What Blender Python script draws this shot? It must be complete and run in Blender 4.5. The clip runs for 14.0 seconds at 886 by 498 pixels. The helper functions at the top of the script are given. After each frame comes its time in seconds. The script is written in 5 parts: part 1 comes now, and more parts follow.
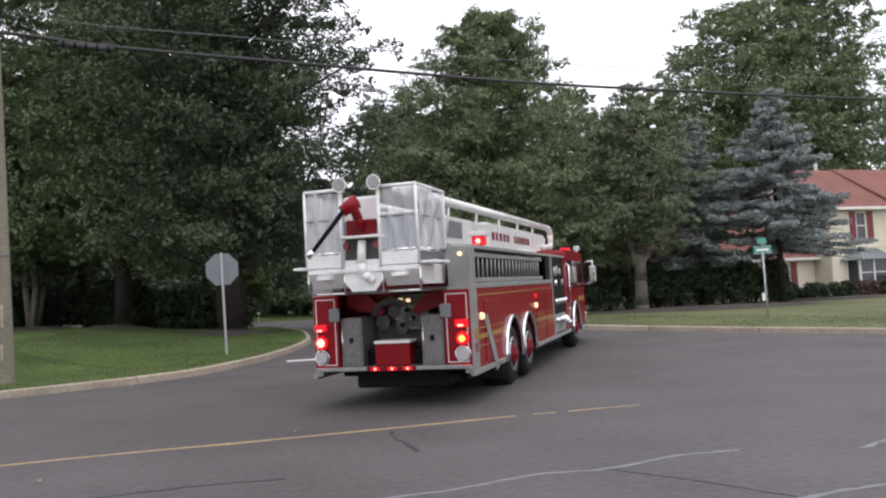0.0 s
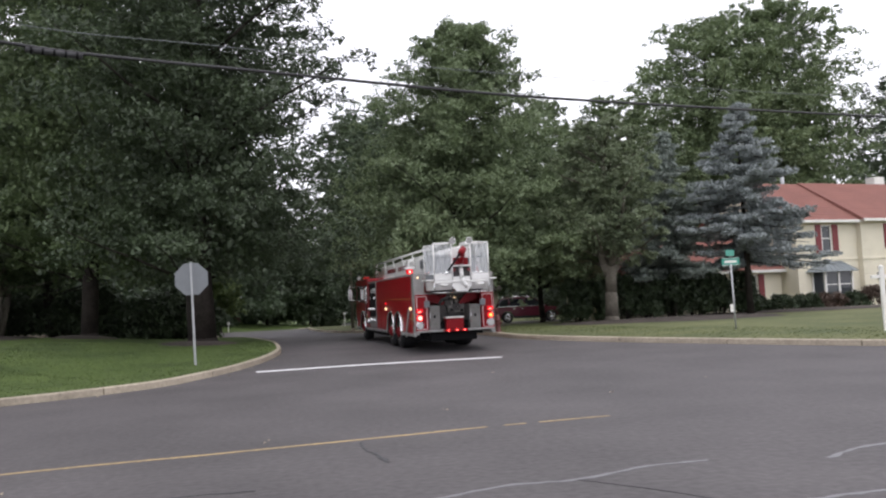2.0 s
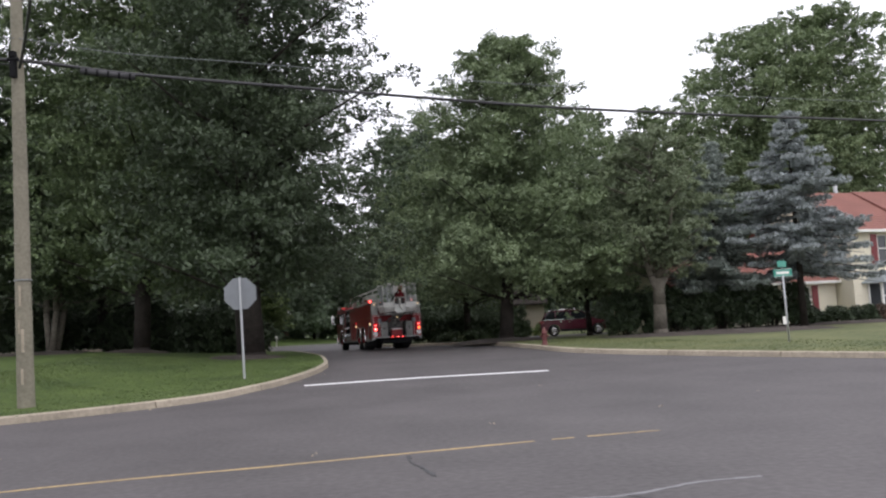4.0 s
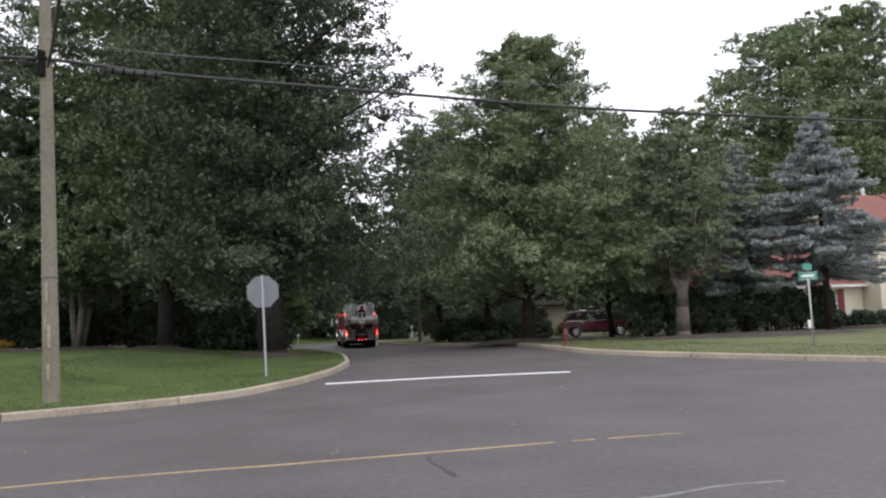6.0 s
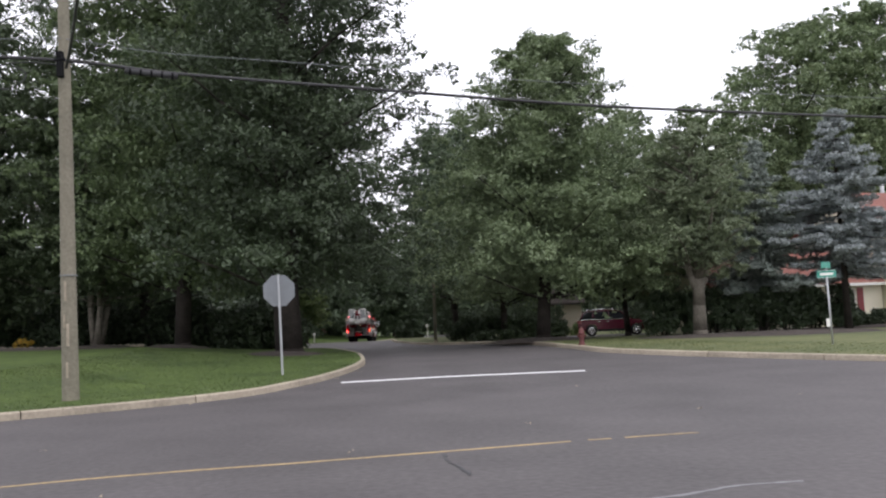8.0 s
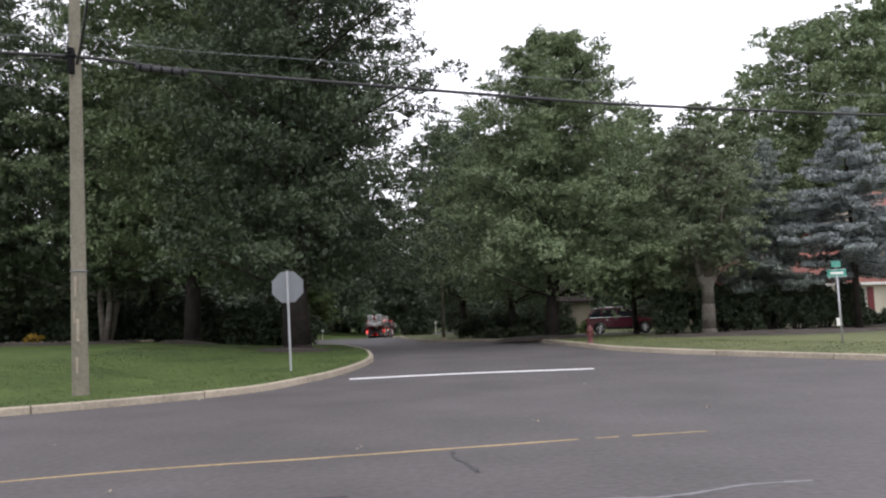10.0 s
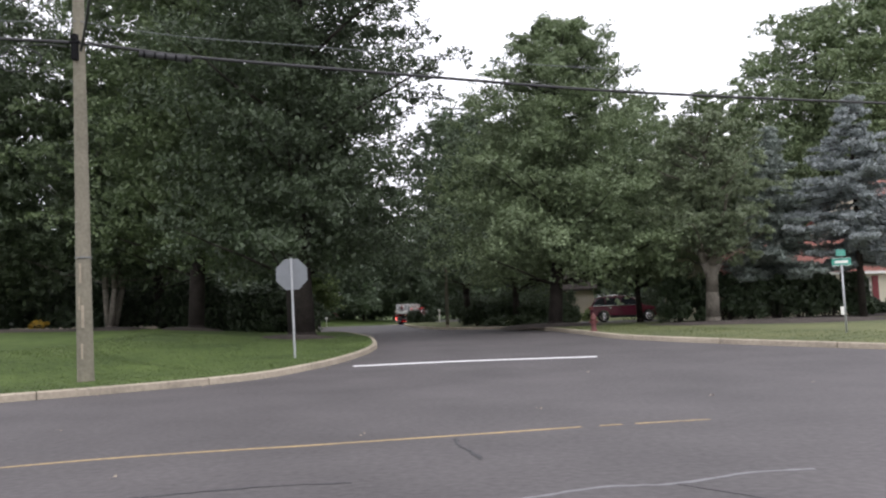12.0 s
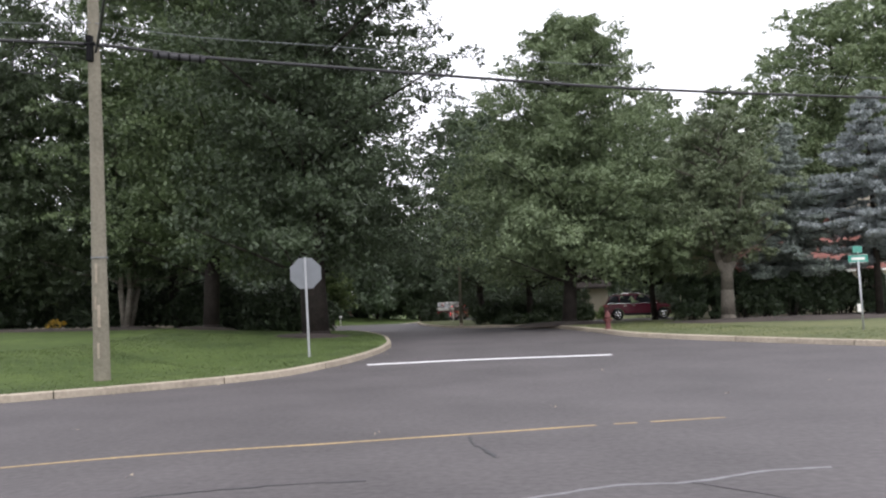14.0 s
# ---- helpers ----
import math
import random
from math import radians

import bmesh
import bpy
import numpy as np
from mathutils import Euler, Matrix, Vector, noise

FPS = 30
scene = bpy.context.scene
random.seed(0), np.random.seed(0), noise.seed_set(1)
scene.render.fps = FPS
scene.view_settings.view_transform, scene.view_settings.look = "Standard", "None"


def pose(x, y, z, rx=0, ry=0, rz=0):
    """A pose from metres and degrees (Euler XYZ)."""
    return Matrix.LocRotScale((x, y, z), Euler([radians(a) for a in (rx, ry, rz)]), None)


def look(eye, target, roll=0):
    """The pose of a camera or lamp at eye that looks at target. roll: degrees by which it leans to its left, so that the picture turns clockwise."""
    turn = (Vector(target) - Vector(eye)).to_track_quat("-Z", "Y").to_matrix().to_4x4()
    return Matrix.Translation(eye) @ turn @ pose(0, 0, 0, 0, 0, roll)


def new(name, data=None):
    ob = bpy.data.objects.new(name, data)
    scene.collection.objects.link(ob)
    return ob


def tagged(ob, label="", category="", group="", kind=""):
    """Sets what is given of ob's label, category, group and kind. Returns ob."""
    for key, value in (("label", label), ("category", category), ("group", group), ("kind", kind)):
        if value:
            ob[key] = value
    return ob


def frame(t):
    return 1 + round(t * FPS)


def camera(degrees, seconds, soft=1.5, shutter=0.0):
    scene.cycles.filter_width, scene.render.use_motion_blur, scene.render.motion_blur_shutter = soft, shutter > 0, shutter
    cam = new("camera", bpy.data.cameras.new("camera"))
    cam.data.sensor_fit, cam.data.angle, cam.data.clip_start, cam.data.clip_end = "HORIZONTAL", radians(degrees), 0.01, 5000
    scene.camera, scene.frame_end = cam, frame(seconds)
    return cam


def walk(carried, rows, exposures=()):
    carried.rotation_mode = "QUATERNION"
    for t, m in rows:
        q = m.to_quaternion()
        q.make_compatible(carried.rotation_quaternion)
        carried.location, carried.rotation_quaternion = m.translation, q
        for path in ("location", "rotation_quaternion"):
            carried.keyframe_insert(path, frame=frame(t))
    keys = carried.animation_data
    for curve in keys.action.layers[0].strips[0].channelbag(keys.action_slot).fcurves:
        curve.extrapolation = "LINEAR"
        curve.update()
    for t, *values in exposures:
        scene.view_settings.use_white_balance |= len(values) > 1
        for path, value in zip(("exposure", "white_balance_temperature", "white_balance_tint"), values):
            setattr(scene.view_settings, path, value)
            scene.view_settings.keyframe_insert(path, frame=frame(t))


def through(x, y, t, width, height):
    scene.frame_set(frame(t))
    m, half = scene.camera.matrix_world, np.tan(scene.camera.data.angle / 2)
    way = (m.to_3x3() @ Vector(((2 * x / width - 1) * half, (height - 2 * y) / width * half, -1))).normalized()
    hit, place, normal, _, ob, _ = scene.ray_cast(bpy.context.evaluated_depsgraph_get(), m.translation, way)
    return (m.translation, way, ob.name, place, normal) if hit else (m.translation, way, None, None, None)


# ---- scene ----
cam = camera(56.0, 14.0, soft=2.2)
EYE = (0.0, 0.0, 1.55)
# seconds, yaw, pitch, roll
TURNS = [
    (0.0, 0.09, 3.30, 2.90),
    (0.5, -4.23, 2.58, 2.87),
    (1.0, -4.62, 2.27, 2.64),
    (1.5, -3.19, 2.61, 2.67),
    (2.0, -1.86, 3.93, 2.74),
    (2.5, -0.88, 4.45, 2.49),
    (3.0, -0.09, 4.68, 2.73),
    (5.5, 2.56, 5.15, 2.51),
    (6.0, 2.73, 5.06, 2.37),
    (6.5, 3.02, 5.02, 2.31),
    (7.0, 3.19, 4.95, 2.41),
    (7.5, 3.48, 5.00, 2.50),
    (8.0, 3.80, 5.02, 2.38),
    (10.5, 4.61, 4.79, 1.96),
    (11.0, 5.00, 4.76, 1.96),
    (11.5, 5.39, 4.78, 2.30),
    (12.0, 4.62, 4.01, 1.91),
    (12.5, 4.50, 3.58, 1.88),
    (13.0, 4.80, 3.91, 1.80),
    (13.5, 5.09, 4.09, 1.76),
    (14.0, 5.56, 3.94, 2.10),
]
walk(cam, [(t, pose(*EYE, 90 + p, r, w)) for t, w, p, r in TURNS],
     exposures=[(0.0, -0.12, 6360, 13), (3.0, -0.06, 6360, 13), (8.0, 0.0, 6360, 13), (10.5, 0.0, 6360, 13), (14.0, 0.26, 6360, 13)])

# ---- light ----
world = bpy.data.worlds.new("overcast")
scene.world = world
world.use_nodes = True
wn, wl = world.node_tree.nodes, world.node_tree.links
bg = wn["Background"]
sky = wn.new("ShaderNodeTexSky")
sky.sky_type, sky.sun_disc = "NISHITA", False
sky.sun_elevation, sky.sun_rotation = radians(69), radians(142)
sky.air_density, sky.dust_density = 1.0, 4.0
veil = wn.new("ShaderNodeMix")
veil.data_type = "RGBA"
veil.inputs["Factor"].default_value = 0.88
veil.inputs["B"].default_value = (11.6, 11.5, 12.1, 1)
wl.new(sky.outputs["Color"], veil.inputs["A"])
wl.new(veil.outputs["Result"], bg.inputs["Color"])
bg.inputs["Strength"].default_value = 0.145
sun = new("sun", bpy.data.lights.new("sun", "SUN"))
sun.data.energy, sun.data.angle, sun.data.color = 0.8, radians(50), (1.0, 0.97, 0.93)
sun.matrix_world = look((14, 2, 60), (0, 20, 0))


# ---- materials ----
def mat(name, color, rough=0.6, metal=0.0, var=0.25, scale=6.0, fine=60.0, bump=0.15, tint=None, glow=0.0, island=False, piece=False, coat=0.0, spec=0.5):
    """A surface with two scales of colour variation and a fine relief."""
    m = bpy.data.materials.new(name)
    m.use_nodes = True
    n, l = m.node_tree.nodes, m.node_tree.links
    b = n["Principled BSDF"]
    b.inputs["Roughness"].default_value, b.inputs["Metallic"].default_value = rough, metal
    b.inputs["Coat Weight"].default_value = coat
    b.inputs["Specular IOR Level"].default_value = spec
    tc = n.new("ShaderNodeTexCoord")
    big, small = n.new("ShaderNodeTexNoise"), n.new("ShaderNodeTexNoise")
    big.inputs["Scale"].default_value, small.inputs["Scale"].default_value = scale, fine
    big.inputs["Detail"].default_value, small.inputs["Detail"].default_value = 5, 3
    for t in (big, small):
        l.new(tc.outputs["Object"], t.inputs["Vector"])
    add = n.new("ShaderNodeMath")
    add.operation = "ADD"
    l.new(big.outputs["Fac"], add.inputs[0])
    l.new(small.outputs["Fac"], add.inputs[1])
    last = add.outputs[0]
    if island or piece:
        rnd = n.new("ShaderNodeNewGeometry" if island else "ShaderNodeObjectInfo")
        mul = n.new("ShaderNodeMath")
        mul.operation = "MULTIPLY_ADD"
        l.new(rnd.outputs["Random Per Island" if island else "Random"], mul.inputs[0])
        mul.inputs[1].default_value = 0.35 if island else 0.3
        l.new(last, mul.inputs[2])
        last = mul.outputs[0]
    ramp = n.new("ShaderNodeMapRange")
    ramp.inputs["From Min"].default_value, ramp.inputs["From Max"].default_value = 0.6, (1.6 if island else 1.4)
    l.new(last, ramp.inputs["Value"])
    mix = n.new("ShaderNodeMix")
    mix.data_type = "RGBA"
    c2 = tint or tuple(min(1, c * (1 + var)) for c in color)
    mix.inputs["A"].default_value = (*[c * (1 - var) for c in color], 1)
    mix.inputs["B"].default_value = (*c2, 1)
    l.new(ramp.outputs["Result"], mix.inputs["Factor"])
    l.new(mix.outputs["Result"], b.inputs["Base Color"])
    if bump:
        bp = n.new("ShaderNodeBump")
        bp.inputs["Strength"].default_value, bp.inputs["Distance"].default_value = bump, 0.02
        l.new(small.outputs["Fac"], bp.inputs["Height"])
        l.new(bp.outputs["Normal"], b.inputs["Normal"])
    if glow:
        b.inputs["Emission Color"].default_value = (*color, 1)
        b.inputs["Emission Strength"].default_value = glow
    return m


def leaf_mat(name, dark, light, through=0.18):
    """Leaves: colour by leaf, some light passes through."""
    m = mat(name, dark, 0.55, 0, 0.35, 0.35, 3.0, 0, light, island=True)
    n, l = m.node_tree.nodes, m.node_tree.links
    b, out = n["Principled BSDF"], n["Material Output"]
    tr, mx = n.new("ShaderNodeBsdfTranslucent"), n.new("ShaderNodeMixShader")
    l.new(b.inputs["Base Color"].links[0].from_socket, tr.inputs["Color"])
    mx.inputs["Fac"].default_value = through
    l.new(b.outputs["BSDF"], mx.inputs[1])
    l.new(tr.outputs["BSDF"], mx.inputs[2])
    l.new(mx.outputs["Shader"], out.inputs["Surface"])
    return m


def glass_mat(name, color, rough=0.05, alpha=1.0):
    m = bpy.data.materials.new(name)
    m.use_nodes = True
    b = m.node_tree.nodes["Principled BSDF"]
    b.inputs["Base Color"].default_value = (*color, 1)
    b.inputs["Roughness"].default_value = rough
    b.inputs["Alpha"].default_value = alpha
    b.inputs["IOR"].default_value = 1.5
    return m


ASPHALT = mat("asphalt", (0.075, 0.068, 0.068), 0.7, 0, 0.42, 0.45, 11, 0.5)
GRASS = mat("grass", (0.032, 0.062, 0.013), 0.9, 0, 0.4, 0.35, 5, 0.6, (0.098, 0.14, 0.036), spec=0.2)
BLADE = leaf_mat("grass_blade", (0.055, 0.096, 0.024), (0.135, 0.185, 0.056))
BLADE_DRY = leaf_mat("dry_grass_blade", (0.08, 0.125, 0.034), (0.18, 0.2, 0.075))
DRYGRASS = mat("dry_grass", (0.055, 0.09, 0.024), 0.9, 0, 0.35, 0.35, 8, 0.6, (0.17, 0.175, 0.07))
MULCH = mat("mulch", (0.036, 0.028, 0.024), 0.95, 0, 0.4, 1.2, 12, 0.8, (0.09, 0.072, 0.06))
CONCRETE = mat("kerb_concrete", (0.31, 0.268, 0.205), 0.85, 0, 0.35, 1.1, 12, 0.4, piece=True)
PAINT_W = mat("road_paint_white", (0.74, 0.74, 0.74), 0.6, 0, 0.12, 3, 50, 0.2)
PAINT_Y = mat("road_paint_yellow", (0.19, 0.15, 0.1), 0.65, 0, 0.2, 1.2, 14, 0.2, (0.5, 0.36, 0.16))
TAR = mat("crack_tar", (0.035, 0.035, 0.037), 0.6, 0, 0.2, 3, 40, 0.2)
SEAL = mat("crack_sealant", (0.17, 0.17, 0.175), 0.55, 0, 0.15, 3, 40, 0.2)
BARK = mat("bark", (0.018, 0.015, 0.013), 0.95, 0, 0.4, 2.5, 18, 0.9, (0.05, 0.042, 0.036), spec=0.2)
BARK_PALE = mat("pale_bark", (0.09, 0.08, 0.064), 0.95, 0, 0.35, 2.5, 16, 0.9, (0.21, 0.19, 0.155), spec=0.2)
POLEWOOD = mat("weathered_pole_wood", (0.2, 0.183, 0.138), 0.9, 0, 0.3, 1.2, 14, 0.6)
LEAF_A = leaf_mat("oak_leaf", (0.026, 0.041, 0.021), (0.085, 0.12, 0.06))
LEAF_B = leaf_mat("maple_leaf", (0.095, 0.138, 0.07), (0.235, 0.305, 0.15))
LEAF_E = leaf_mat("ash_leaf", (0.062, 0.096, 0.044), (0.185, 0.245, 0.112))
LEAF_M = leaf_mat("pin_oak_leaf", (0.1, 0.144, 0.075), (0.255, 0.325, 0.17))
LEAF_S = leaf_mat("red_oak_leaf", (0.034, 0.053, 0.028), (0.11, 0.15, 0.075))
LEAF_P = leaf_mat("pear_leaf", (0.11, 0.145, 0.085), (0.27, 0.325, 0.19))
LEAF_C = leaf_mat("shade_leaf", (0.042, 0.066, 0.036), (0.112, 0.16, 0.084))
LEAF_D = leaf_mat("light_leaf", (0.07, 0.12, 0.035), (0.19, 0.25, 0.085))
NEEDLE = leaf_mat("blue_spruce_needle", (0.17, 0.2, 0.2), (0.4, 0.44, 0.44), 0.15)
NEEDLE_G = leaf_mat("grey_pine_needle", (0.15, 0.185, 0.165), (0.33, 0.38, 0.34), 0.15)
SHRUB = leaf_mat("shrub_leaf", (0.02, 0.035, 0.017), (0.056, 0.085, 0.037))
RED_SHRUB = leaf_mat("reddish_shrub_leaf", (0.06, 0.04, 0.03), (0.13, 0.085, 0.06))
FLOWER = leaf_mat("yellow_flower", (0.5, 0.3, 0.03), (0.7, 0.5, 0.08))
LITTER = leaf_mat("dry_leaf", (0.22, 0.18, 0.12), (0.42, 0.36, 0.27))
GALV = mat("galvanised_steel", (0.42, 0.43, 0.44), 0.5, 0.5, 0.12, 4, 40, 0.1)
SIGNBACK = mat("sign_back_aluminium", (0.2, 0.212, 0.225), 0.55, 0.35, 0.12, 3, 30, 0.1)
GREENSIGN = mat("green_sign_sheet", (0.05, 0.3, 0.23), 0.45, 0, 0.12, 5, 40, 0)
WHITE = mat("white_gloss_paint", (0.78, 0.775, 0.75), 0.35, 0, 0.1, 2, 12, 0.03, coat=0.2)
OFFWHITE = mat("cream_stucco", (0.74, 0.69, 0.55), 0.85, 0, 0.08, 1.5, 40, 0.2)
TRIM = mat("white_trim", (0.8, 0.79, 0.74), 0.5, 0, 0.05, 2, 30, 0.05)
SHUTTER = mat("dark_red_shutter", (0.2, 0.03, 0.035), 0.5, 0, 0.15, 3, 30, 0.1)
SHINGLE = mat("red_shingle", (0.21, 0.09, 0.072), 0.9, 0, 0.2, 0.6, 9, 0.5, piece=True)
LEAD = mat("grey_metal_roof", (0.25, 0.28, 0.29), 0.5, 0.4, 0.15, 3, 30, 0.1)
RED = mat("fire_engine_red", (0.22, 0.004, 0.009), 0.3, 0, 0.12, 1.5, 30, 0.01, coat=0.05, spec=0.2)
# darker copy of the red, shade put into the colour; also hubs and lettering
DARKRED_SHADED = mat("shaded_red_steel", (0.16, 0.006, 0.01), 0.5, 0, 0.2, 2, 30, 0.05, spec=0.2)
ALU = mat("brushed_aluminium", (0.3, 0.295, 0.285), 0.48, 0.5, 0.2, 3, 25, 0.08)
# darker copy of the aluminium, with the tail's shade put into the colour
SHADED_ALU = mat("shaded_aluminium_sheet", (0.17, 0.165, 0.155), 0.5, 0.4, 0.3, 3, 18, 0.1)
TREAD = mat("diamond_tread_plate", (0.3, 0.3, 0.29), 0.5, 0.5, 0.2, 5, 35, 0.5)
CHROME = mat("chrome", (0.75, 0.75, 0.75), 0.12, 1.0, 0.05, 3, 30, 0)
RUBBER = mat("tyre_rubber", (0.016, 0.016, 0.017), 0.85, 0, 0.25, 4, 40, 0.3, spec=0.2)
BLACK = mat("black_steel", (0.01, 0.01, 0.011), 0.85, 0, 0.25, 3, 30, 0.1, spec=0.15)
GOLD = mat("gold_leaf_stripe", (0.34, 0.19, 0.045), 0.4, 0.2, 0.2, 6, 20, 0)
HOSE = mat("dark_hose", (0.07, 0.066, 0.064), 0.7, 0, 0.35, 5, 20, 0.3)
LAMP_RED = mat("red_lens_lit", (0.62, 0.006, 0.014), 0.2, 0, 0.02, 3, 30, 0, glow=0.8)
LAMP_HOT = mat("red_lamp_bright", (1.0, 0.14, 0.11), 0.2, 0, 0.02, 3, 30, 0, glow=7.0)
LAMP_AMBER = mat("amber_lamp_lit", (1.0, 0.22, 0.05), 0.2, 0, 0.02, 3, 30, 0, glow=4.0)
LAMP_WARM = mat("warm_lamp_lit", (1.0, 0.72, 0.4), 0.2, 0, 0.02, 3, 30, 0, glow=1.3)
LENS = mat("clear_lens", (0.5, 0.5, 0.5), 0.15, 0.2, 0.05, 3, 30, 0)
DARKGLASS = glass_mat("dark_glass", (0.015, 0.017, 0.02))
WINGLASS = glass_mat("window_glass", (0.06, 0.065, 0.07), 0.04)
VINYL = glass_mat("clear_vinyl_curtain", (0.74, 0.76, 0.77), 0.12, 0.46)
BEIGE = mat("beige_siding", (0.36, 0.32, 0.26), 0.8, 0, 0.12, 1.2, 20, 0.1)
CARPAINT = mat("maroon_car_paint", (0.085, 0.006, 0.02), 0.22, 0.2, 0.08, 2, 30, 0, coat=0.6)
HYDRANT = mat("faded_red_hydrant", (0.115, 0.03, 0.027), 0.6, 0, 0.2, 5, 40, 0.2)
CABLE = mat("black_cable", (0.03, 0.03, 0.032), 0.6, 0, 0.2, 2, 20, 0.1)
BROWNBRICK = mat("brown_brick", (0.2, 0.13, 0.1), 0.9, 0, 0.2, 2, 20, 0.3)


# ---- mesh helpers ----
def mesh_of(bm, name, material):
    me = bpy.data.meshes.new(name)
    bm.normal_update()
    bm.to_mesh(me)
    bm.free()
    me.materials.append(material)
    return me


def part(name, bm, material, parent, label=""):
    ob = new(name, mesh_of(bm, name, material))
    ob.parent = parent
    return tagged(ob, label)


def thing(name, label, category, m=None, group="", kind=""):
    ob = new(name)
    ob.empty_display_size = 0.2
    ob.matrix_basis = m or Matrix()
    return tagged(ob, label, category, group, kind)


def solo(name, bm, material, label, category="", group="", kind="", m=None):
    ob = new(name, mesh_of(bm, name, material))
    ob.matrix_basis = m or Matrix()
    return tagged(ob, label, category, group, kind)


def bx(bm, x0, x1, y0, y1, z0, z1, bev=0.0, m=None):
    r = bmesh.ops.create_cube(bm, size=1.0, matrix=(m or Matrix()) @ Matrix.LocRotScale(((x0 + x1) / 2, (y0 + y1) / 2, (z0 + z1) / 2), None, (x1 - x0, y1 - y0, z1 - z0)))
    if bev:
        bmesh.ops.bevel(bm, geom=list({e for v in r["verts"] for e in v.link_edges}), offset=bev, segments=2, affect="EDGES", profile=0.5)
    return bm


def box(x0, x1, y0, y1, z0, z1, bev=0.0):
    return bx(bmesh.new(), x0, x1, y0, y1, z0, z1, bev)


def cy(bm, a, b, r0, r1=None, seg=14, caps=True):
    a, b = Vector(a), Vector(b)
    d = b - a
    m = Matrix.Translation((a + b) / 2) @ d.to_track_quat("Z", "Y").to_matrix().to_4x4()
    r = bmesh.ops.create_cone(bm, cap_ends=caps, segments=seg, radius1=r0, radius2=r0 if r1 is None else r1, depth=d.length, matrix=m)
    for f in {f for v in r["verts"] for f in v.link_faces}:
        f.smooth = len(f.verts) == 4
    return bm


def rod(a, b, r0, r1=None, seg=14):
    return cy(bmesh.new(), a, b, r0, r1, seg)


def pipe(bm, pts, r, seg=10):
    for a, b in zip(pts, pts[1:]):
        cy(bm, a, b, r, None, seg)
        bmesh.ops.create_uvsphere(bm, u_segments=seg, v_segments=6, radius=r, matrix=Matrix.Translation(b))
    return bm


def lathe(bm, profile, axis_m, seg=24):
    """Turns (radius, height) pairs round the local z axis of axis_m."""
    rings = []
    for r, h in profile:
        rings.append([bm.verts.new(axis_m @ Vector((r * math.cos(2 * math.pi * i / seg), r * math.sin(2 * math.pi * i / seg), h))) for i in range(seg)])
    for a, b in zip(rings, rings[1:]):
        for i in range(seg):
            bm.faces.new((a[i], a[(i + 1) % seg], b[(i + 1) % seg], b[i])).smooth = True
    for ring, flip in ((rings[0], True), (rings[-1], False)):
        bm.faces.new(ring[::-1] if flip else ring)
    return bm


def prism(bm, outline, lo, hi, axis="x"):
    """An outline in two axes drawn out along the third."""
    def at(u, v, w):
        return {"x": (w, u, v), "y": (u, w, v), "z": (u, v, w)}[axis]
    a = [bm.verts.new(at(u, v, lo)) for u, v in outline]
    b = [bm.verts.new(at(u, v, hi)) for u, v in outline]
    n = len(outline)
    for i in range(n):
        bm.faces.new((a[i], a[(i + 1) % n], b[(i + 1) % n], b[i]))
    bm.faces.new(a[::-1])
    bm.faces.new(b)
    bmesh.ops.recalc_face_normals(bm, faces=bm.faces)
    return bm


def raw(name, verts, faces, material):
    me = bpy.data.meshes.new(name)
    me.from_pydata(verts, [], faces)
    me.update()
    me.materials.append(material)
    return me


def smooth(a, b, v):
    u = min(1, max(0, (v - a) / (b - a)))
    return u * u * (3 - 2 * u)


def road_z(y):
    """The street rises a little past the crossing, then falls away towards the bend."""
    return 0.32 * smooth(16.3, 33, y) * (1 - smooth(40, 60, y)) - 0.95 * smooth(78, 122, y)


def spline(pts, step=0.5):
    """Evenly spaced points of a smooth curve through pts."""
    pts = [Vector(p) for p in pts]
    ext = [2 * pts[0] - pts[1], *pts, 2 * pts[-1] - pts[-2]]
    fine = []
    for a, b, c, d in zip(ext, ext[1:], ext[2:], ext[3:]):
        for k in range(24):
            t = k / 24
            fine.append(0.5 * (2 * b + (c - a) * t + (2 * a - 5 * b + 4 * c - d) * t * t + (3 * b - a - 3 * c + d) * t ** 3))
    fine.append(pts[-1])
    out, left = [fine[0]], step
    for a, b in zip(fine, fine[1:]):
        seg = (b - a).length
        at = 0.0
        while seg - at >= left:
            at += left
            left = step
            out.append(a.lerp(b, at / seg))
        left -= seg - at
    return out


# ---- ground, road, kerbs ----
LEFT_KERB = spline([(-40, -1), (-26, 6.2), (-16, 11.6), (-10.17, 15.25), (-6.32, 18.54), (-5.23, 20.92), (-4.63, 23.56), (-4.45, 26.83), (-4.88, 30.01), (-6.3, 36), (-9.58, 46.04), (-14.6, 62), (-18.2, 75), (-21.6, 90), (-23, 103), (-21.6, 113), (-18.6, 123), (-17.2, 138), (-17, 165)])
RIGHT_KERB = spline([(40, 1), (26, 9.6), (16.39, 16.39), (12.29, 19.68), (8.83, 23.02), (5.67, 26.25), (3.59, 29.25), (2.7, 33), (1.7, 38.39), (0, 43.63), (-3.14, 54.05), (-6.5, 62.5), (-9.4, 74), (-10.9, 86), (-11, 96), (-10, 110), (-9, 125), (-8.4, 140), (-8, 165)])


KERBS = {-1: np.array([p[:] for p in LEFT_KERB]), 1: np.array([p[:] for p in RIGHT_KERB])}


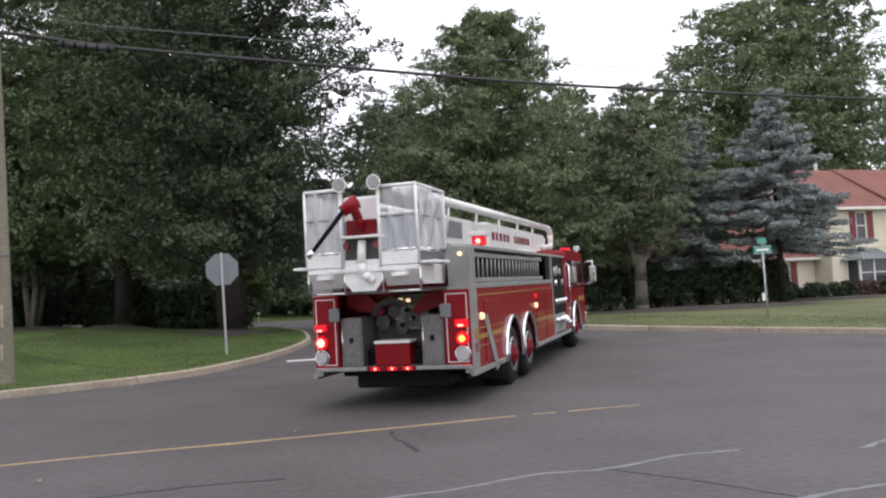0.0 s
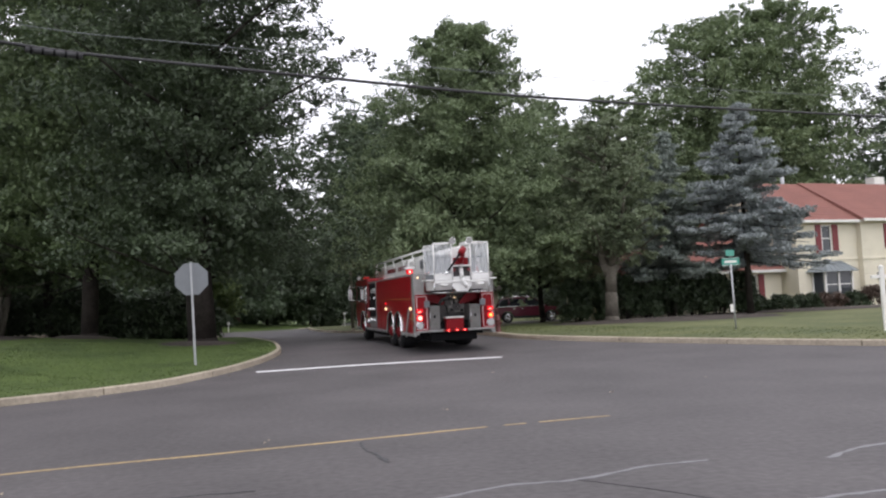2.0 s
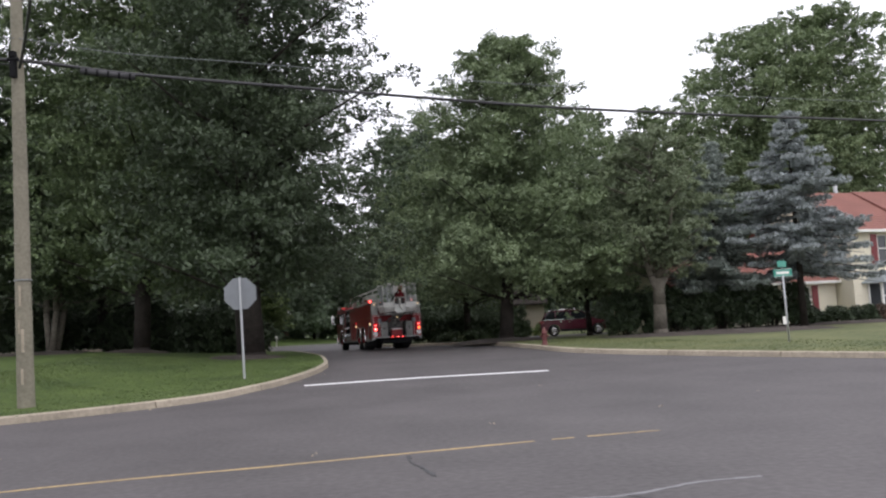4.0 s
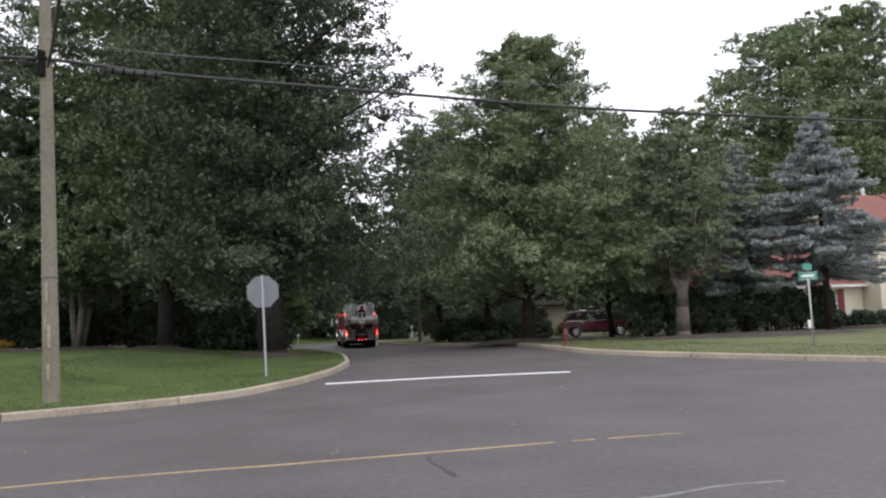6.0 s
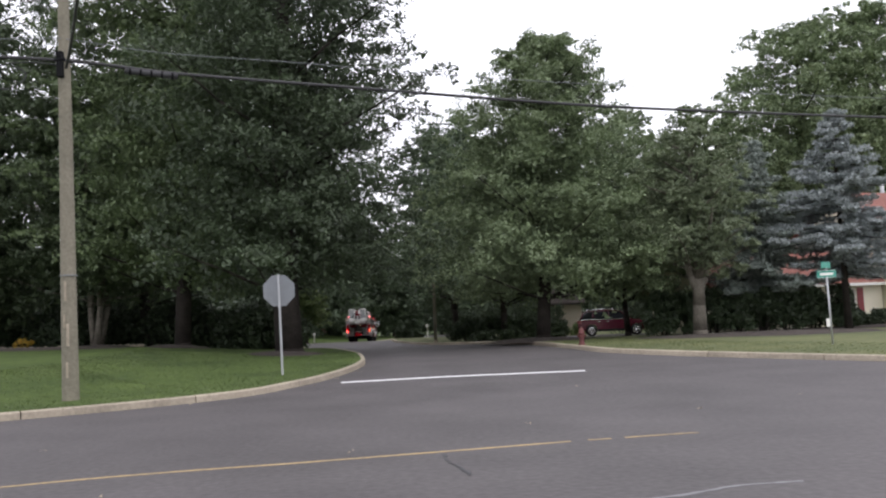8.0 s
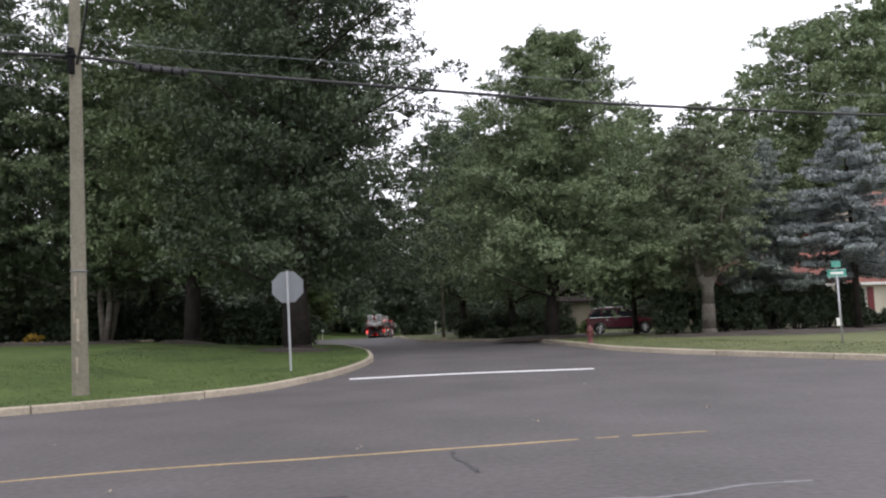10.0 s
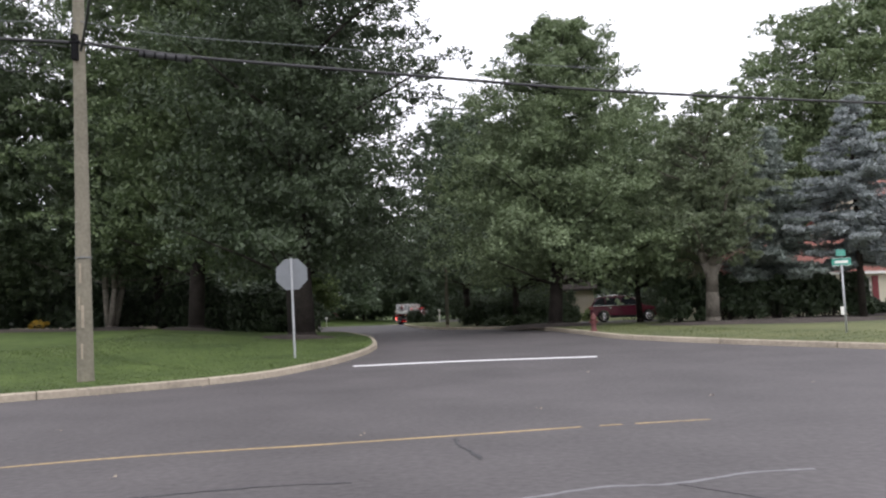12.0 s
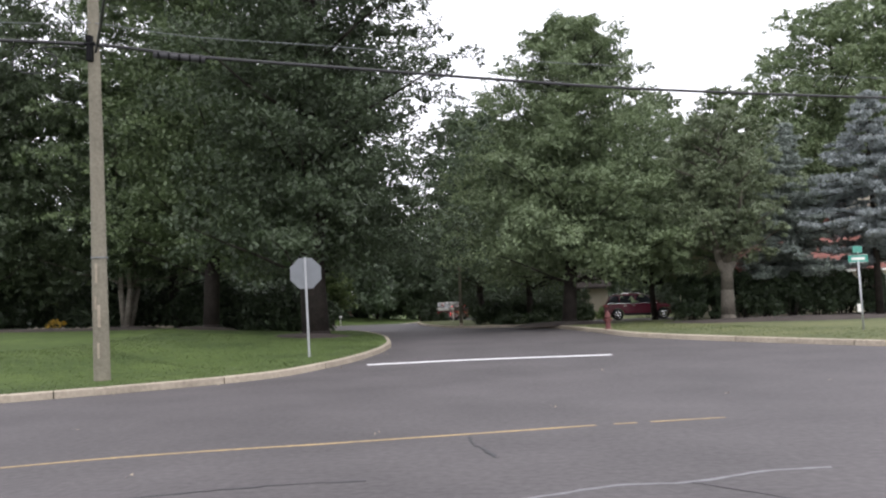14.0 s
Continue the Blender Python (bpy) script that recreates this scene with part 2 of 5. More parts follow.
def lawn_z(side, x, y):
    """Height of the lawn, by its distance behind the kerb."""
    d = float(np.sqrt(((KERBS[side] - (x, y)) ** 2).sum(1)).min())
    if side < 0:
        return road_z(y) + 0.15 + 0.5 * smooth(1.5, 11, d) * (1 - smooth(45, 70, y)) + 0.4 * smooth(12, 30, d) + 1.5 * smooth(1.5, 26, d) * smooth(84, 112, y)
    return road_z(y) + 0.15


def ground_z(x, y):
    """Height of the lawn that a place lies on."""
    near = {s: float(((KERBS[s] - (x, y)) ** 2).sum(1).min()) for s in (-1, 1)}
    return lawn_z(min(near, key=near.get), x, y)


def lawn(name, kerb, side, label, material):
    """The ground behind a kerb, fanned out from it."""
    verts, faces = [], []
    ds = [0.16, 0.6, 1.2, 2, 3, 4.5, 6.5, 9, 12, 16, 22, 30, 45, 70, 110]
    n = len(ds)
    for i, p in enumerate(kerb):
        u = i / (len(kerb) - 1)
        t = kerb[min(len(kerb) - 1, i + 1)] - kerb[max(0, i - 1)]
        nrm = Vector((-t.y, t.x)).normalized() if side < 0 else Vector((t.y, -t.x)).normalized()
        hub = Vector((95, 62)).lerp(Vector((120, 170)), smooth(0.5, 0.9, u)) if side > 0 else Vector((-95, 70)).lerp(Vector((-130, 170)), smooth(0.5, 0.8, u))
        for d in ds:
            k = smooth(1.0, 10, d)
            q = p + nrm * d * (1 - k) + (hub - p).normalized() * d * k
            verts.append((q.x, q.y, lawn_z(side, q.x, q.y) if d > 0.2 else road_z(q.y) + 0.15))
    for i in range(len(kerb) - 1):
        for j in range(n - 1):
            a = i * n + j
            faces.append((a, a + 1, a + n + 1, a + n) if side < 0 else (a, a + n, a + n + 1, a + 1))
    me = raw(name, verts, faces, material)
    for p in me.polygons:
        p.use_smooth = True
    return tagged(new(name, me), label, "lawn", kind="structure")


def kerb_line(name, kerb, side, run=7):
    """A concrete kerb cast in lengths with open joints."""
    root = thing(name, "pale weathered concrete street kerb cast in lengths", "kerb", kind="structure")
    prof = [(0.0, -0.12), (0.02, 0.13), (0.045, 0.155), (0.16, 0.16), (0.17, -0.12)]
    for s in range(0, len(kerb) - 1, run):
        seg = kerb[s:s + run + 1]
        if len(seg) < 2:
            continue
        bm, rings = bmesh.new(), []
        for i, p in enumerate(seg):
            a, b = kerb[max(0, s + i - 1)], kerb[min(len(kerb) - 1, s + i + 1)]
            d = (b - a).normalized()
            nrm = Vector((-d.y, d.x)) if side < 0 else Vector((d.y, -d.x))
            q = p + d * (0.012 if i == 0 else -0.012 if i == len(seg) - 1 else 0)
            rings.append([bm.verts.new((q.x + nrm.x * u, q.y + nrm.y * u, road_z(q.y) + h)) for u, h in prof])
        for r0, r1 in zip(rings, rings[1:]):
            for k in range(len(prof) - 1):
                bm.faces.new((r0[k], r1[k], r1[k + 1], r0[k + 1]))
        bm.faces.new(rings[0])
        bm.faces.new(rings[-1][::-1])
        bmesh.ops.recalc_face_normals(bm, faces=bm.faces)
        part("kerb_length", bm, CONCRETE, root)


def sheet(name, x0, x1, y0, y1, step, z, material, label, category):
    nx, ny = int((x1 - x0) / step), int((y1 - y0) / step)
    verts = [(x0 + (x1 - x0) * i / nx, y0 + (y1 - y0) * j / ny, z(y0 + (y1 - y0) * j / ny)) for j in range(ny + 1) for i in range(nx + 1)]
    faces = [(j * (nx + 1) + i, j * (nx + 1) + i + 1, (j + 1) * (nx + 1) + i + 1, (j + 1) * (nx + 1) + i) for j in range(ny) for i in range(nx)]
    me = raw(name, verts, faces, material)
    for p in me.polygons:
        p.use_smooth = True
    return tagged(new(name, me), label, category, kind="structure")


def stripe(name, pts, width, material, label, category, lift=0.005, ragged=0.0, parent=None):
    """A painted or poured line on the road, thin but with a thickness."""
    rnd = random.Random(len(pts))
    bm, prev = bmesh.new(), None
    for i, p in enumerate(pts):
        a, b = pts[max(0, i - 1)], pts[min(len(pts) - 1, i + 1)]
        d = (b - a).normalized()
        w = width * 0.5 * (1 + ragged * rnd.uniform(-1, 1))
        o = Vector((-d.y, d.x))
        jit = o * ragged * width * rnd.uniform(-0.6, 0.6)
        z = road_z(p.y)
        row = [bm.verts.new((*(p + jit - o * w), z + 0.001)), bm.verts.new((*(p + jit - o * w * 0.95), z + lift)), bm.verts.new((*(p + jit + o * w * 0.95), z + lift)), bm.verts.new((*(p + jit + o * w), z + 0.001))]
        if prev:
            for k in range(3):
                bm.faces.new((prev[k], row[k], row[k + 1], prev[k + 1]))
        prev = row
    bmesh.ops.recalc_face_normals(bm, faces=bm.faces)
    return solo(name, bm, material, label, category, kind="structure")


sheet("ground", -400, 400, -400, 400, 8, lambda y: road_z(y) - 0.06, GRASS, "wide grassy ground reaching the horizon", "ground")
sheet("road", -60, 62, -4, 166, 1.0, road_z, ASPHALT, "worn grey asphalt street with a side street", "road")
lawn("lawn_1", LEFT_KERB, -1, "mown green lawn rising behind the kerb", GRASS)
lawn("lawn_2", RIGHT_KERB, 1, "patchy mown lawn behind the kerb", DRYGRASS)
kerb_line("kerb_1", LEFT_KERB, -1)
kerb_line("kerb_2", RIGHT_KERB, 1)
stripe("stop_line", spline([(-4.19, 21.86), (-1.36, 22.42), (2.26, 22.64)]), 0.42, PAINT_W, "broad white stop line across the side street", "road marking")
YELLOW = [(-30, -4.6), (-16, 3.2), (-9, 6.7), (-5.0, 8.85), (-2.2, 9.72), (-0.3, 10.3), (1.0, 10.72)]
stripe("centre_line", spline(YELLOW, 0.3), 0.075, PAINT_Y, "worn thin yellow centre line", "road marking", ragged=0.12)
stripe("centre_line", spline([(1.05, 10.73), (1.36, 10.8)], 0.1), 0.07, PAINT_Y, "worn broken end of the yellow centre line", "road marking", ragged=0.2)
stripe("centre_line", spline([(1.52, 10.84), (2.5, 11.08)], 0.1), 0.07, PAINT_Y, "worn broken end of the yellow centre line", "road marking", ragged=0.2)
stripe("road_crack", spline([(-0.72, 9.95), (-0.62, 9.4), (-0.5, 9.1), (-0.36, 8.55)], 0.08), 0.045, TAR, "dark jagged crack in the asphalt", "crack", ragged=0.8)
stripe("road_crack", spline([(-4.6, 6.5), (-3.2, 7.1), (-2.2, 7.45), (-1.4, 7.55)], 0.1), 0.036, TAR, "dark jagged crack in the asphalt", "crack", ragged=0.8)
stripe("road_crack", spline([(1.3, 7.3), (1.9, 6.7), (2.3, 6.2), (2.5, 6.0)], 0.1), 0.012, TAR, "dark jagged crack in the asphalt", "crack", ragged=0.8)
stripe("crack_seal", spline([(-1.5, 6.2), (-0.6, 6.6), (0.0, 6.8), (0.7, 7.2), (1.3, 7.28), (2.1, 7.7), (2.7, 7.8)], 0.1), 0.055, SEAL, "pale grey sealed crack in the asphalt", "crack", ragged=0.4)
stripe("crack_seal", spline([(3.7, 7.6), (4.2, 8.0), (4.8, 8.2), (6, 8.3)], 0.1), 0.06, SEAL, "pale grey sealed crack in the asphalt", "crack", ragged=0.4)
stripe("crack_seal", spline([(1.4, 5.5), (2.0, 5.8), (2.5, 6.0), (3.0, 6.2), (3.9, 6.42), (5.2, 6.9)], 0.1), 0.06, SEAL, "pale grey sealed crack in the asphalt", "crack", ragged=0.4)


# ---- trees ----
def leaves(rng, centres, radii, count, size, squash=0.42, up=1.1):
    """Verts and faces of many small pointed leaves in clumps."""
    c = np.repeat(np.array(centres), count, 0)
    r = np.repeat(np.array(radii), count)
    n = len(c)
    d = rng.normal(size=(n, 3))
    d /= np.linalg.norm(d, axis=1, keepdims=True)
    p = c + d * (r * rng.uniform(0.15, 1, n) ** 0.5)[:, None] * np.array((1, 1, squash))
    nor = rng.normal(size=(n, 3)) + d * 0.6 + np.array((0, 0, up))
    nor /= np.linalg.norm(nor, axis=1, keepdims=True)
    t = np.cross(nor, rng.normal(size=(n, 3)))
    t /= np.linalg.norm(t, axis=1, keepdims=True)
    b = np.cross(nor, t)
    s = size * rng.uniform(0.6, 1.3, n)[:, None]
    tri = np.stack([p - t * s * 0.8 + b * s * 0.55, p - t * s * 0.8 - b * s * 0.55, p + t * s * 1.1 - nor * s * 0.15], 1)
    return tri.reshape(-1, 3), np.arange(n * 3).reshape(-1, 3)


def twigs(rng, centres, radii, n, squash=0.5):
    """Leafy twig ends set over the upper side of each bough clump."""
    c = np.repeat(np.array(centres), n, 0)
    r = np.repeat(np.array(radii), n)
    d = rng.normal(size=(len(c), 3))
    d /= np.linalg.norm(d, axis=1, keepdims=True)
    d[:, 2] = np.where(rng.random(len(c)) < 0.75, np.abs(d[:, 2]), d[:, 2])
    p = c + d * (r * rng.uniform(0.25, 1.1, len(c)) ** 0.6)[:, None] * np.array((1, 1, squash))
    return p, r * rng.uniform(0.22, 0.42, len(c))


def leaf_mesh(name, v, f, material):
    k = f.shape[1]
    me = bpy.data.meshes.new(name)
    me.vertices.add(len(v))
    me.vertices.foreach_set("co", v.astype(np.float32).ravel())
    me.loops.add(f.size)
    me.loops.foreach_set("vertex_index", f.astype(np.int32).ravel())
    me.polygons.add(len(f))
    me.polygons.foreach_set("loop_start", np.arange(0, f.size, k, dtype=np.int32))
    me.update(calc_edges=True)
    me.materials.append(material)
    return me


def limb(bm, a, b, r0, r1, rnd, bend=0.08, k=4, seg=7):
    a, b = Vector(a), Vector(b)
    n = (b - a).length
    last, lr = a, r0
    for i in range(1, k + 1):
        u = i / k
        p = a.lerp(b, u) + Vector((rnd.uniform(-1, 1), rnd.uniform(-1, 1), rnd.uniform(-0.4, 0.4))) * n * bend * (1 - u)
        r = r0 + (r1 - r0) * u
        cy(bm, last, p, lr, r, seg)
        last, lr = p, r
    return bm


def tree(seed, x, y, high, foot, wide, girth, leaf, label, clumps=150, count=110, size=0.16, power=0.75, lean=(0, 0), stems=1, bark=None, round_top=0.0, clump=1.0, skirt=1.0, fork=0.0, core=1.0, spray=9, airy=0.0):
    """A broadleaved tree: tapered trunk with limbs, a crown of leaf clumps with gaps."""
    rnd, rng = random.Random(seed), np.random.default_rng(seed)
    root = thing("tree", label, "tree", pose(x, y, ground_z(x, y)))
    centres, radii, tips = [], [], []
    for i in range(clumps // 5):
        u = ((i + rnd.random()) / (clumps // 5)) ** 1.08
        full = (1 - u) ** power if not round_top else math.sqrt(max(0.02, 1 - (abs(u - 0.4) / (0.62 if u > 0.4 else 0.75)) ** 2.2))
        full *= skirt + (1 - skirt) * smooth(0, 0.4, u)
        ang = i * 2.39996 + rnd.uniform(-0.4, 0.4)
        lump = 1 + 0.16 * math.sin(3 * ang + seed + 5 * u) + 0.1 * math.sin(7 * ang + 9 * u)
        reach = wide * full * lump * rnd.uniform(0.72, 1.02) + 0.15
        h = foot + (high - foot) * u
        rise = 0.3 * reach * (u - 0.35)
        tips.append((math.cos(ang) * reach + lean[0] * u, math.sin(ang) * reach + lean[1] * u, h))
        for k in range(5):
            if u > 0.5 and rnd.random() < airy:
                continue
            w = 0.3 + 0.18 * k + rnd.uniform(-0.06, 0.06)
            off = rnd.uniform(-0.26, 0.26) * (0.5 + 0.3 * reach)
            centres.append((math.cos(ang) * reach * w - math.sin(ang) * off + lean[0] * u, math.sin(ang) * reach * w + math.cos(ang) * off + lean[1] * u, h + rise * (w - 1) - 0.05 * reach * w * w + rnd.uniform(-0.35, 0.35)))
            radii.append(clump * rnd.uniform(0.7, 1.25) * (0.5 + 0.5 * full) * wide * (0.23 - 0.06 * w))
    bm = bmesh.new()
    top = Vector((lean[0] * 0.8, lean[1] * 0.8, foot + (high - foot) * (0.85 if stems == 1 else 0.5)))
    for s in range(stems):
        a = 2 * math.pi * s / stems + seed
        off = Vector((math.cos(a), math.sin(a), 0)) * (girth * 0.8 if stems > 1 else 0)
        g = girth if stems == 1 else girth * 0.8
        cy(bm, off * 0.4 + Vector((0, 0, -0.25)), off * 0.6 + Vector((0, 0, 0.25)), g * 0.75, g * 0.54, 12)
        limb(bm, off * 0.6 + Vector((0, 0, 0.2)), top + off * 3.0 * (1 if stems > 1 else 0), g * 0.54, g * 0.1, rnd, 0.02, 7, 12)
    if fork:
        for k in range(4):
            a = seed + k * 1.7
            limb(bm, (0, 0, fork), (math.cos(a) * wide * 0.5, math.sin(a) * wide * 0.5, fork + (high - fork) * 0.5), girth * 0.3, girth * 0.08, rnd, 0.05, 5, 9)
    part("trunk", bm, bark or BARK, root)
    for c in rnd.sample(tips, min(30 if seed < 20 else 8, len(tips))):
        c = Vector(c)
        h = max(foot * 0.75, c.z - 0.35 * math.hypot(c.x, c.y) - 0.4)
        u = min(1, h / top.z)
        part("limb", limb(bmesh.new(), (top.x * u, top.y * u, h), c, 0.03 + girth * 0.05, 0.015, rnd), bark or BARK, root)
    tc, tr = twigs(rng, centres, radii, spray, 0.8 if round_top else 0.62)
    v, f = leaves(rng, tc, tr, max(4, count // spray), size, 0.6, 0.9)
    # the dense inside of the lower crown, in larger leaves
    deep = [(c, r) for c, r in zip(centres[::2], radii[::2]) if c[2] < foot + (high - foot) * 0.62]
    v2, f2 = leaves(rng, [(c[0] * 0.55, c[1] * 0.55, c[2] - 0.1) for c, r in deep], [r * 1.1 for c, r in deep], max(6, int(count * core / 2.8)), size * 1.5, 0.8, 0.2)
    v, f = np.concatenate([v, v2]), np.concatenate([f, f2 + len(v)])
    ob = new("crown", leaf_mesh("crown", v, f, leaf))
    ob.parent = root
    return root


def conifer(seed, x, y, high, foot, wide, girth, leaf, label, tiers=26, size=0.085, count=84):
    """A spruce: whorls of drooping branches set with needle tufts."""
    rnd, rng = random.Random(seed), np.random.default_rng(seed)
    root = thing("spruce", label, "tree", pose(x, y, ground_z(x, y)))
    bm = bmesh.new()
    cy(bm, (0, 0, -0.25), (0, 0, high * 0.97), girth * 0.5, 0.03, 10)
    centres, radii = [], []
    for k in range(tiers):
        u = (k + 0.5) / tiers
        h = foot + (high - foot) * u
        reach = wide * (1 - u) ** 0.85 + 0.15
        for j in range(int(7 - 3 * u)):
            ang = rnd.uniform(0, 2 * math.pi)
            r = reach * rnd.uniform(0.5, 1.2)
            tip = Vector((math.cos(ang) * r, math.sin(ang) * r, h - 0.18 * r))
            cy(bm, (0, 0, h), tip, 0.035, 0.01, 5)
            steps = max(2, int(r / 0.33))
            for q in range(1, steps + 1):
                w = q / steps
                p = Vector((0, 0, h)).lerp(tip, w)
                p.z += 0.12 * r * w * w + rnd.uniform(-0.06, 0.06)
                side = Vector((-math.sin(ang), math.cos(ang), 0)) * rnd.uniform(-0.35, 0.35) * (1.2 - 0.6 * w)
                centres.append(p + side)
                radii.append(rnd.uniform(0.24, 0.44))
    part("trunk", bm, BARK, root)
    v, f = leaves(rng, [tuple(c) for c in centres], radii, count, size, 0.45, 0.3)
    ob = new("crown", leaf_mesh("crown", v, f, leaf))
    ob.parent = root
    return root


def bush(seed, x, y, wide, deep, high, leaf, label, name="shrub", clumps=26, count=90, size=0.09, category="shrub"):
    """A rounded shrub: short stems and leaf clumps."""
    rnd, rng = random.Random(seed), np.random.default_rng(seed)
    root = thing(name, label, category, pose(x, y, ground_z(x, y)))
    centres, radii = [], []
    bm = bmesh.new()
    for i in range(clumps):
        ang, u = rnd.uniform(0, 2 * math.pi), rnd.random()
        rr = rnd.uniform(0.2, 1) ** 0.5 * math.sqrt(1 - (0.85 * u) ** 2)
        c = (math.cos(ang) * rr * wide * 0.45, math.sin(ang) * rr * deep * 0.45, high * (0.12 + 0.72 * u))
        centres.append(c)
        radii.append(rnd.uniform(0.16, 0.28) * min(wide, high * 1.4) * 0.9)
        if i % 3 == 0:
            cy(bm, (c[0] * 0.3, c[1] * 0.3, -0.1), c, 0.025, 0.008, 5)
    part("stem", bm, BARK, root)
    v, f = leaves(rng, centres, radii, count, size, 0.8, 0.4)
    ob = new("foliage", leaf_mesh("foliage", v, f, leaf))
    ob.parent = root
    return root



def woods(name, seed, boxes, leaf, label, size=0.3, count=70):
    """Far woods that nobody could count: leaf clumps in depth over stems."""
    rnd, rng = random.Random(seed), np.random.default_rng(seed)
    centres, radii = [], []
    for x0, x1, y0, y1, z1, n in boxes:
        for i in range(n):
            x, y = rnd.uniform(x0, x1), rnd.uniform(y0, y1)
            top = z1 * (0.75 + 0.25 * math.sin(x * 0.45 + seed) * math.cos(x * 0.17) + 0.12 * math.sin(x * 1.3))
            centres.append((x, y, 0.4 + top * rnd.random() ** 0.8))
            radii.append(rnd.uniform(1.2, 2.3))
    v, f = leaves(rng, centres, radii, count, size, 0.8, 0.6)
    return tagged(new(name, leaf_mesh(name, v, f, leaf)), label, "woods", kind="stuff")


OAK = "tall dark-green oak with dense hanging lower branches"
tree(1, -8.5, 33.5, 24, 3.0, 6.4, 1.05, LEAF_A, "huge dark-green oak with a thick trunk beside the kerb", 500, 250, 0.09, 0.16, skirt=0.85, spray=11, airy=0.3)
tree(2, -15.8, 41.0, 27, 3.6, 7.4, 0.75, LEAF_E, OAK, 520, 220, 0.105, 0.2, skirt=0.65, spray=10)
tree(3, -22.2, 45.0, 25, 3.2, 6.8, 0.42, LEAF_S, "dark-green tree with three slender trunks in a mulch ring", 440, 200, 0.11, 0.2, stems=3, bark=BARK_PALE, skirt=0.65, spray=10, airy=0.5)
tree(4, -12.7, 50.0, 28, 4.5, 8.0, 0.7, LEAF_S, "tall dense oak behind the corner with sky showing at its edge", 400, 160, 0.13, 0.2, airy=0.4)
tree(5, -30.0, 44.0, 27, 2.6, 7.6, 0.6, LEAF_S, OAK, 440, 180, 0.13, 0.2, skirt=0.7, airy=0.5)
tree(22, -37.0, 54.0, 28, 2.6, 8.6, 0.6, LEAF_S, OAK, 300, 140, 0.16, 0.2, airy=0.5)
tree(6, -24.0, 56.0, 31, 4.0, 8.5, 0.7, LEAF_B, "tall light-green tree rising behind the oaks", 400, 150, 0.15, 0.2, airy=0.6)
tree(7, 2.15, 41.0, 14.9, 2.7, 6.9, 0.66, LEAF_M, "broad pyramid-shaped green oak beside the drive", 560, 270, 0.08, 0.46, lean=(0.6, 0), spray=11)
tree(8, 9.1, 38.6, 9.4, 3.3, 2.9, 0.58, LEAF_P, "small tree forking low from a pale stout trunk", 200, 230, 0.075, 0.4, bark=BARK_PALE, round_top=1, fork=1.9)
tree(9, 6.9, 45.5, 12.0, 2.5, 4.4, 0.3, LEAF_M, "slender green tree over the drive", 280, 190, 0.09, 0.5, round_top=1)
tree(10, 22.6, 61.0, 21.6, 5.0, 6.6, 0.7, LEAF_B, "tall green maple behind the house", 440, 190, 0.13, 0.5, round_top=1, clump=1.2)
tree(11, 29.0, 63.0, 23.6, 5.0, 6.4, 0.7, LEAF_B, "tall green maple behind the house", 440, 190, 0.13, 0.5, round_top=1, clump=1.2)
tree(12, 43.0, 68.0, 18.5, 4.0, 8.0, 0.7, LEAF_A, "dark green tree beyond the house", 260, 150, 0.15, 0.5, round_top=1)
tree(13, 14.0, 55.0, 14.5, 3.0, 5.4, 0.5, LEAF_E, "dark-green tree behind the hedge", 300, 170, 0.11, 0.5, round_top=1)
tree(14, 0.4, 57.0, 13.6, 3.0, 5.2, 0.45, LEAF_E, "green tree beyond the drive", 260, 160, 0.11, 0.5, round_top=1)
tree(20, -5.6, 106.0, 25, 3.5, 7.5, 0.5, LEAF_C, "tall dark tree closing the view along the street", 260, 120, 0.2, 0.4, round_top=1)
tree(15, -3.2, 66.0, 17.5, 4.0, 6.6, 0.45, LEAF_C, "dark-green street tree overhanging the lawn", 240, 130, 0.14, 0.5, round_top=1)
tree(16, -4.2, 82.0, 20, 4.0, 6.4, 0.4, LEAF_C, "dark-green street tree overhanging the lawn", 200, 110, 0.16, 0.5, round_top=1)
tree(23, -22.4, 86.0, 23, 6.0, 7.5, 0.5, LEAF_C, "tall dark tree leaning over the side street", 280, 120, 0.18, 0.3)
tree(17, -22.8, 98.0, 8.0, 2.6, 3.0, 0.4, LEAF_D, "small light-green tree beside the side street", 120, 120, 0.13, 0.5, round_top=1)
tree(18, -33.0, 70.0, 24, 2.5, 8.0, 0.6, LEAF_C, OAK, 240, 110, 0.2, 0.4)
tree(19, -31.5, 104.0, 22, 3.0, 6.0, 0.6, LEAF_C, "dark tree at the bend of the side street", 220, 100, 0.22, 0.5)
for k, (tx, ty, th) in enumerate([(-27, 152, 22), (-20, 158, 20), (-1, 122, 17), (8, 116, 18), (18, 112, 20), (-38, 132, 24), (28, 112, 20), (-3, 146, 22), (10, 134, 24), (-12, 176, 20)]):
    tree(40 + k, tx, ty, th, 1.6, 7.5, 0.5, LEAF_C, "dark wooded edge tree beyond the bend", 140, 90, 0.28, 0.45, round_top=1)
conifer(60, 16.2, 40.0, 10.3, 2.4, 3.5, 0.36, NEEDLE, "silvery blue spruce standing before the house")
conifer(61, 12.9, 41.9, 9.4, 2.0, 3.0, 0.32, NEEDLE_G, "grey-green pine behind the hedge")

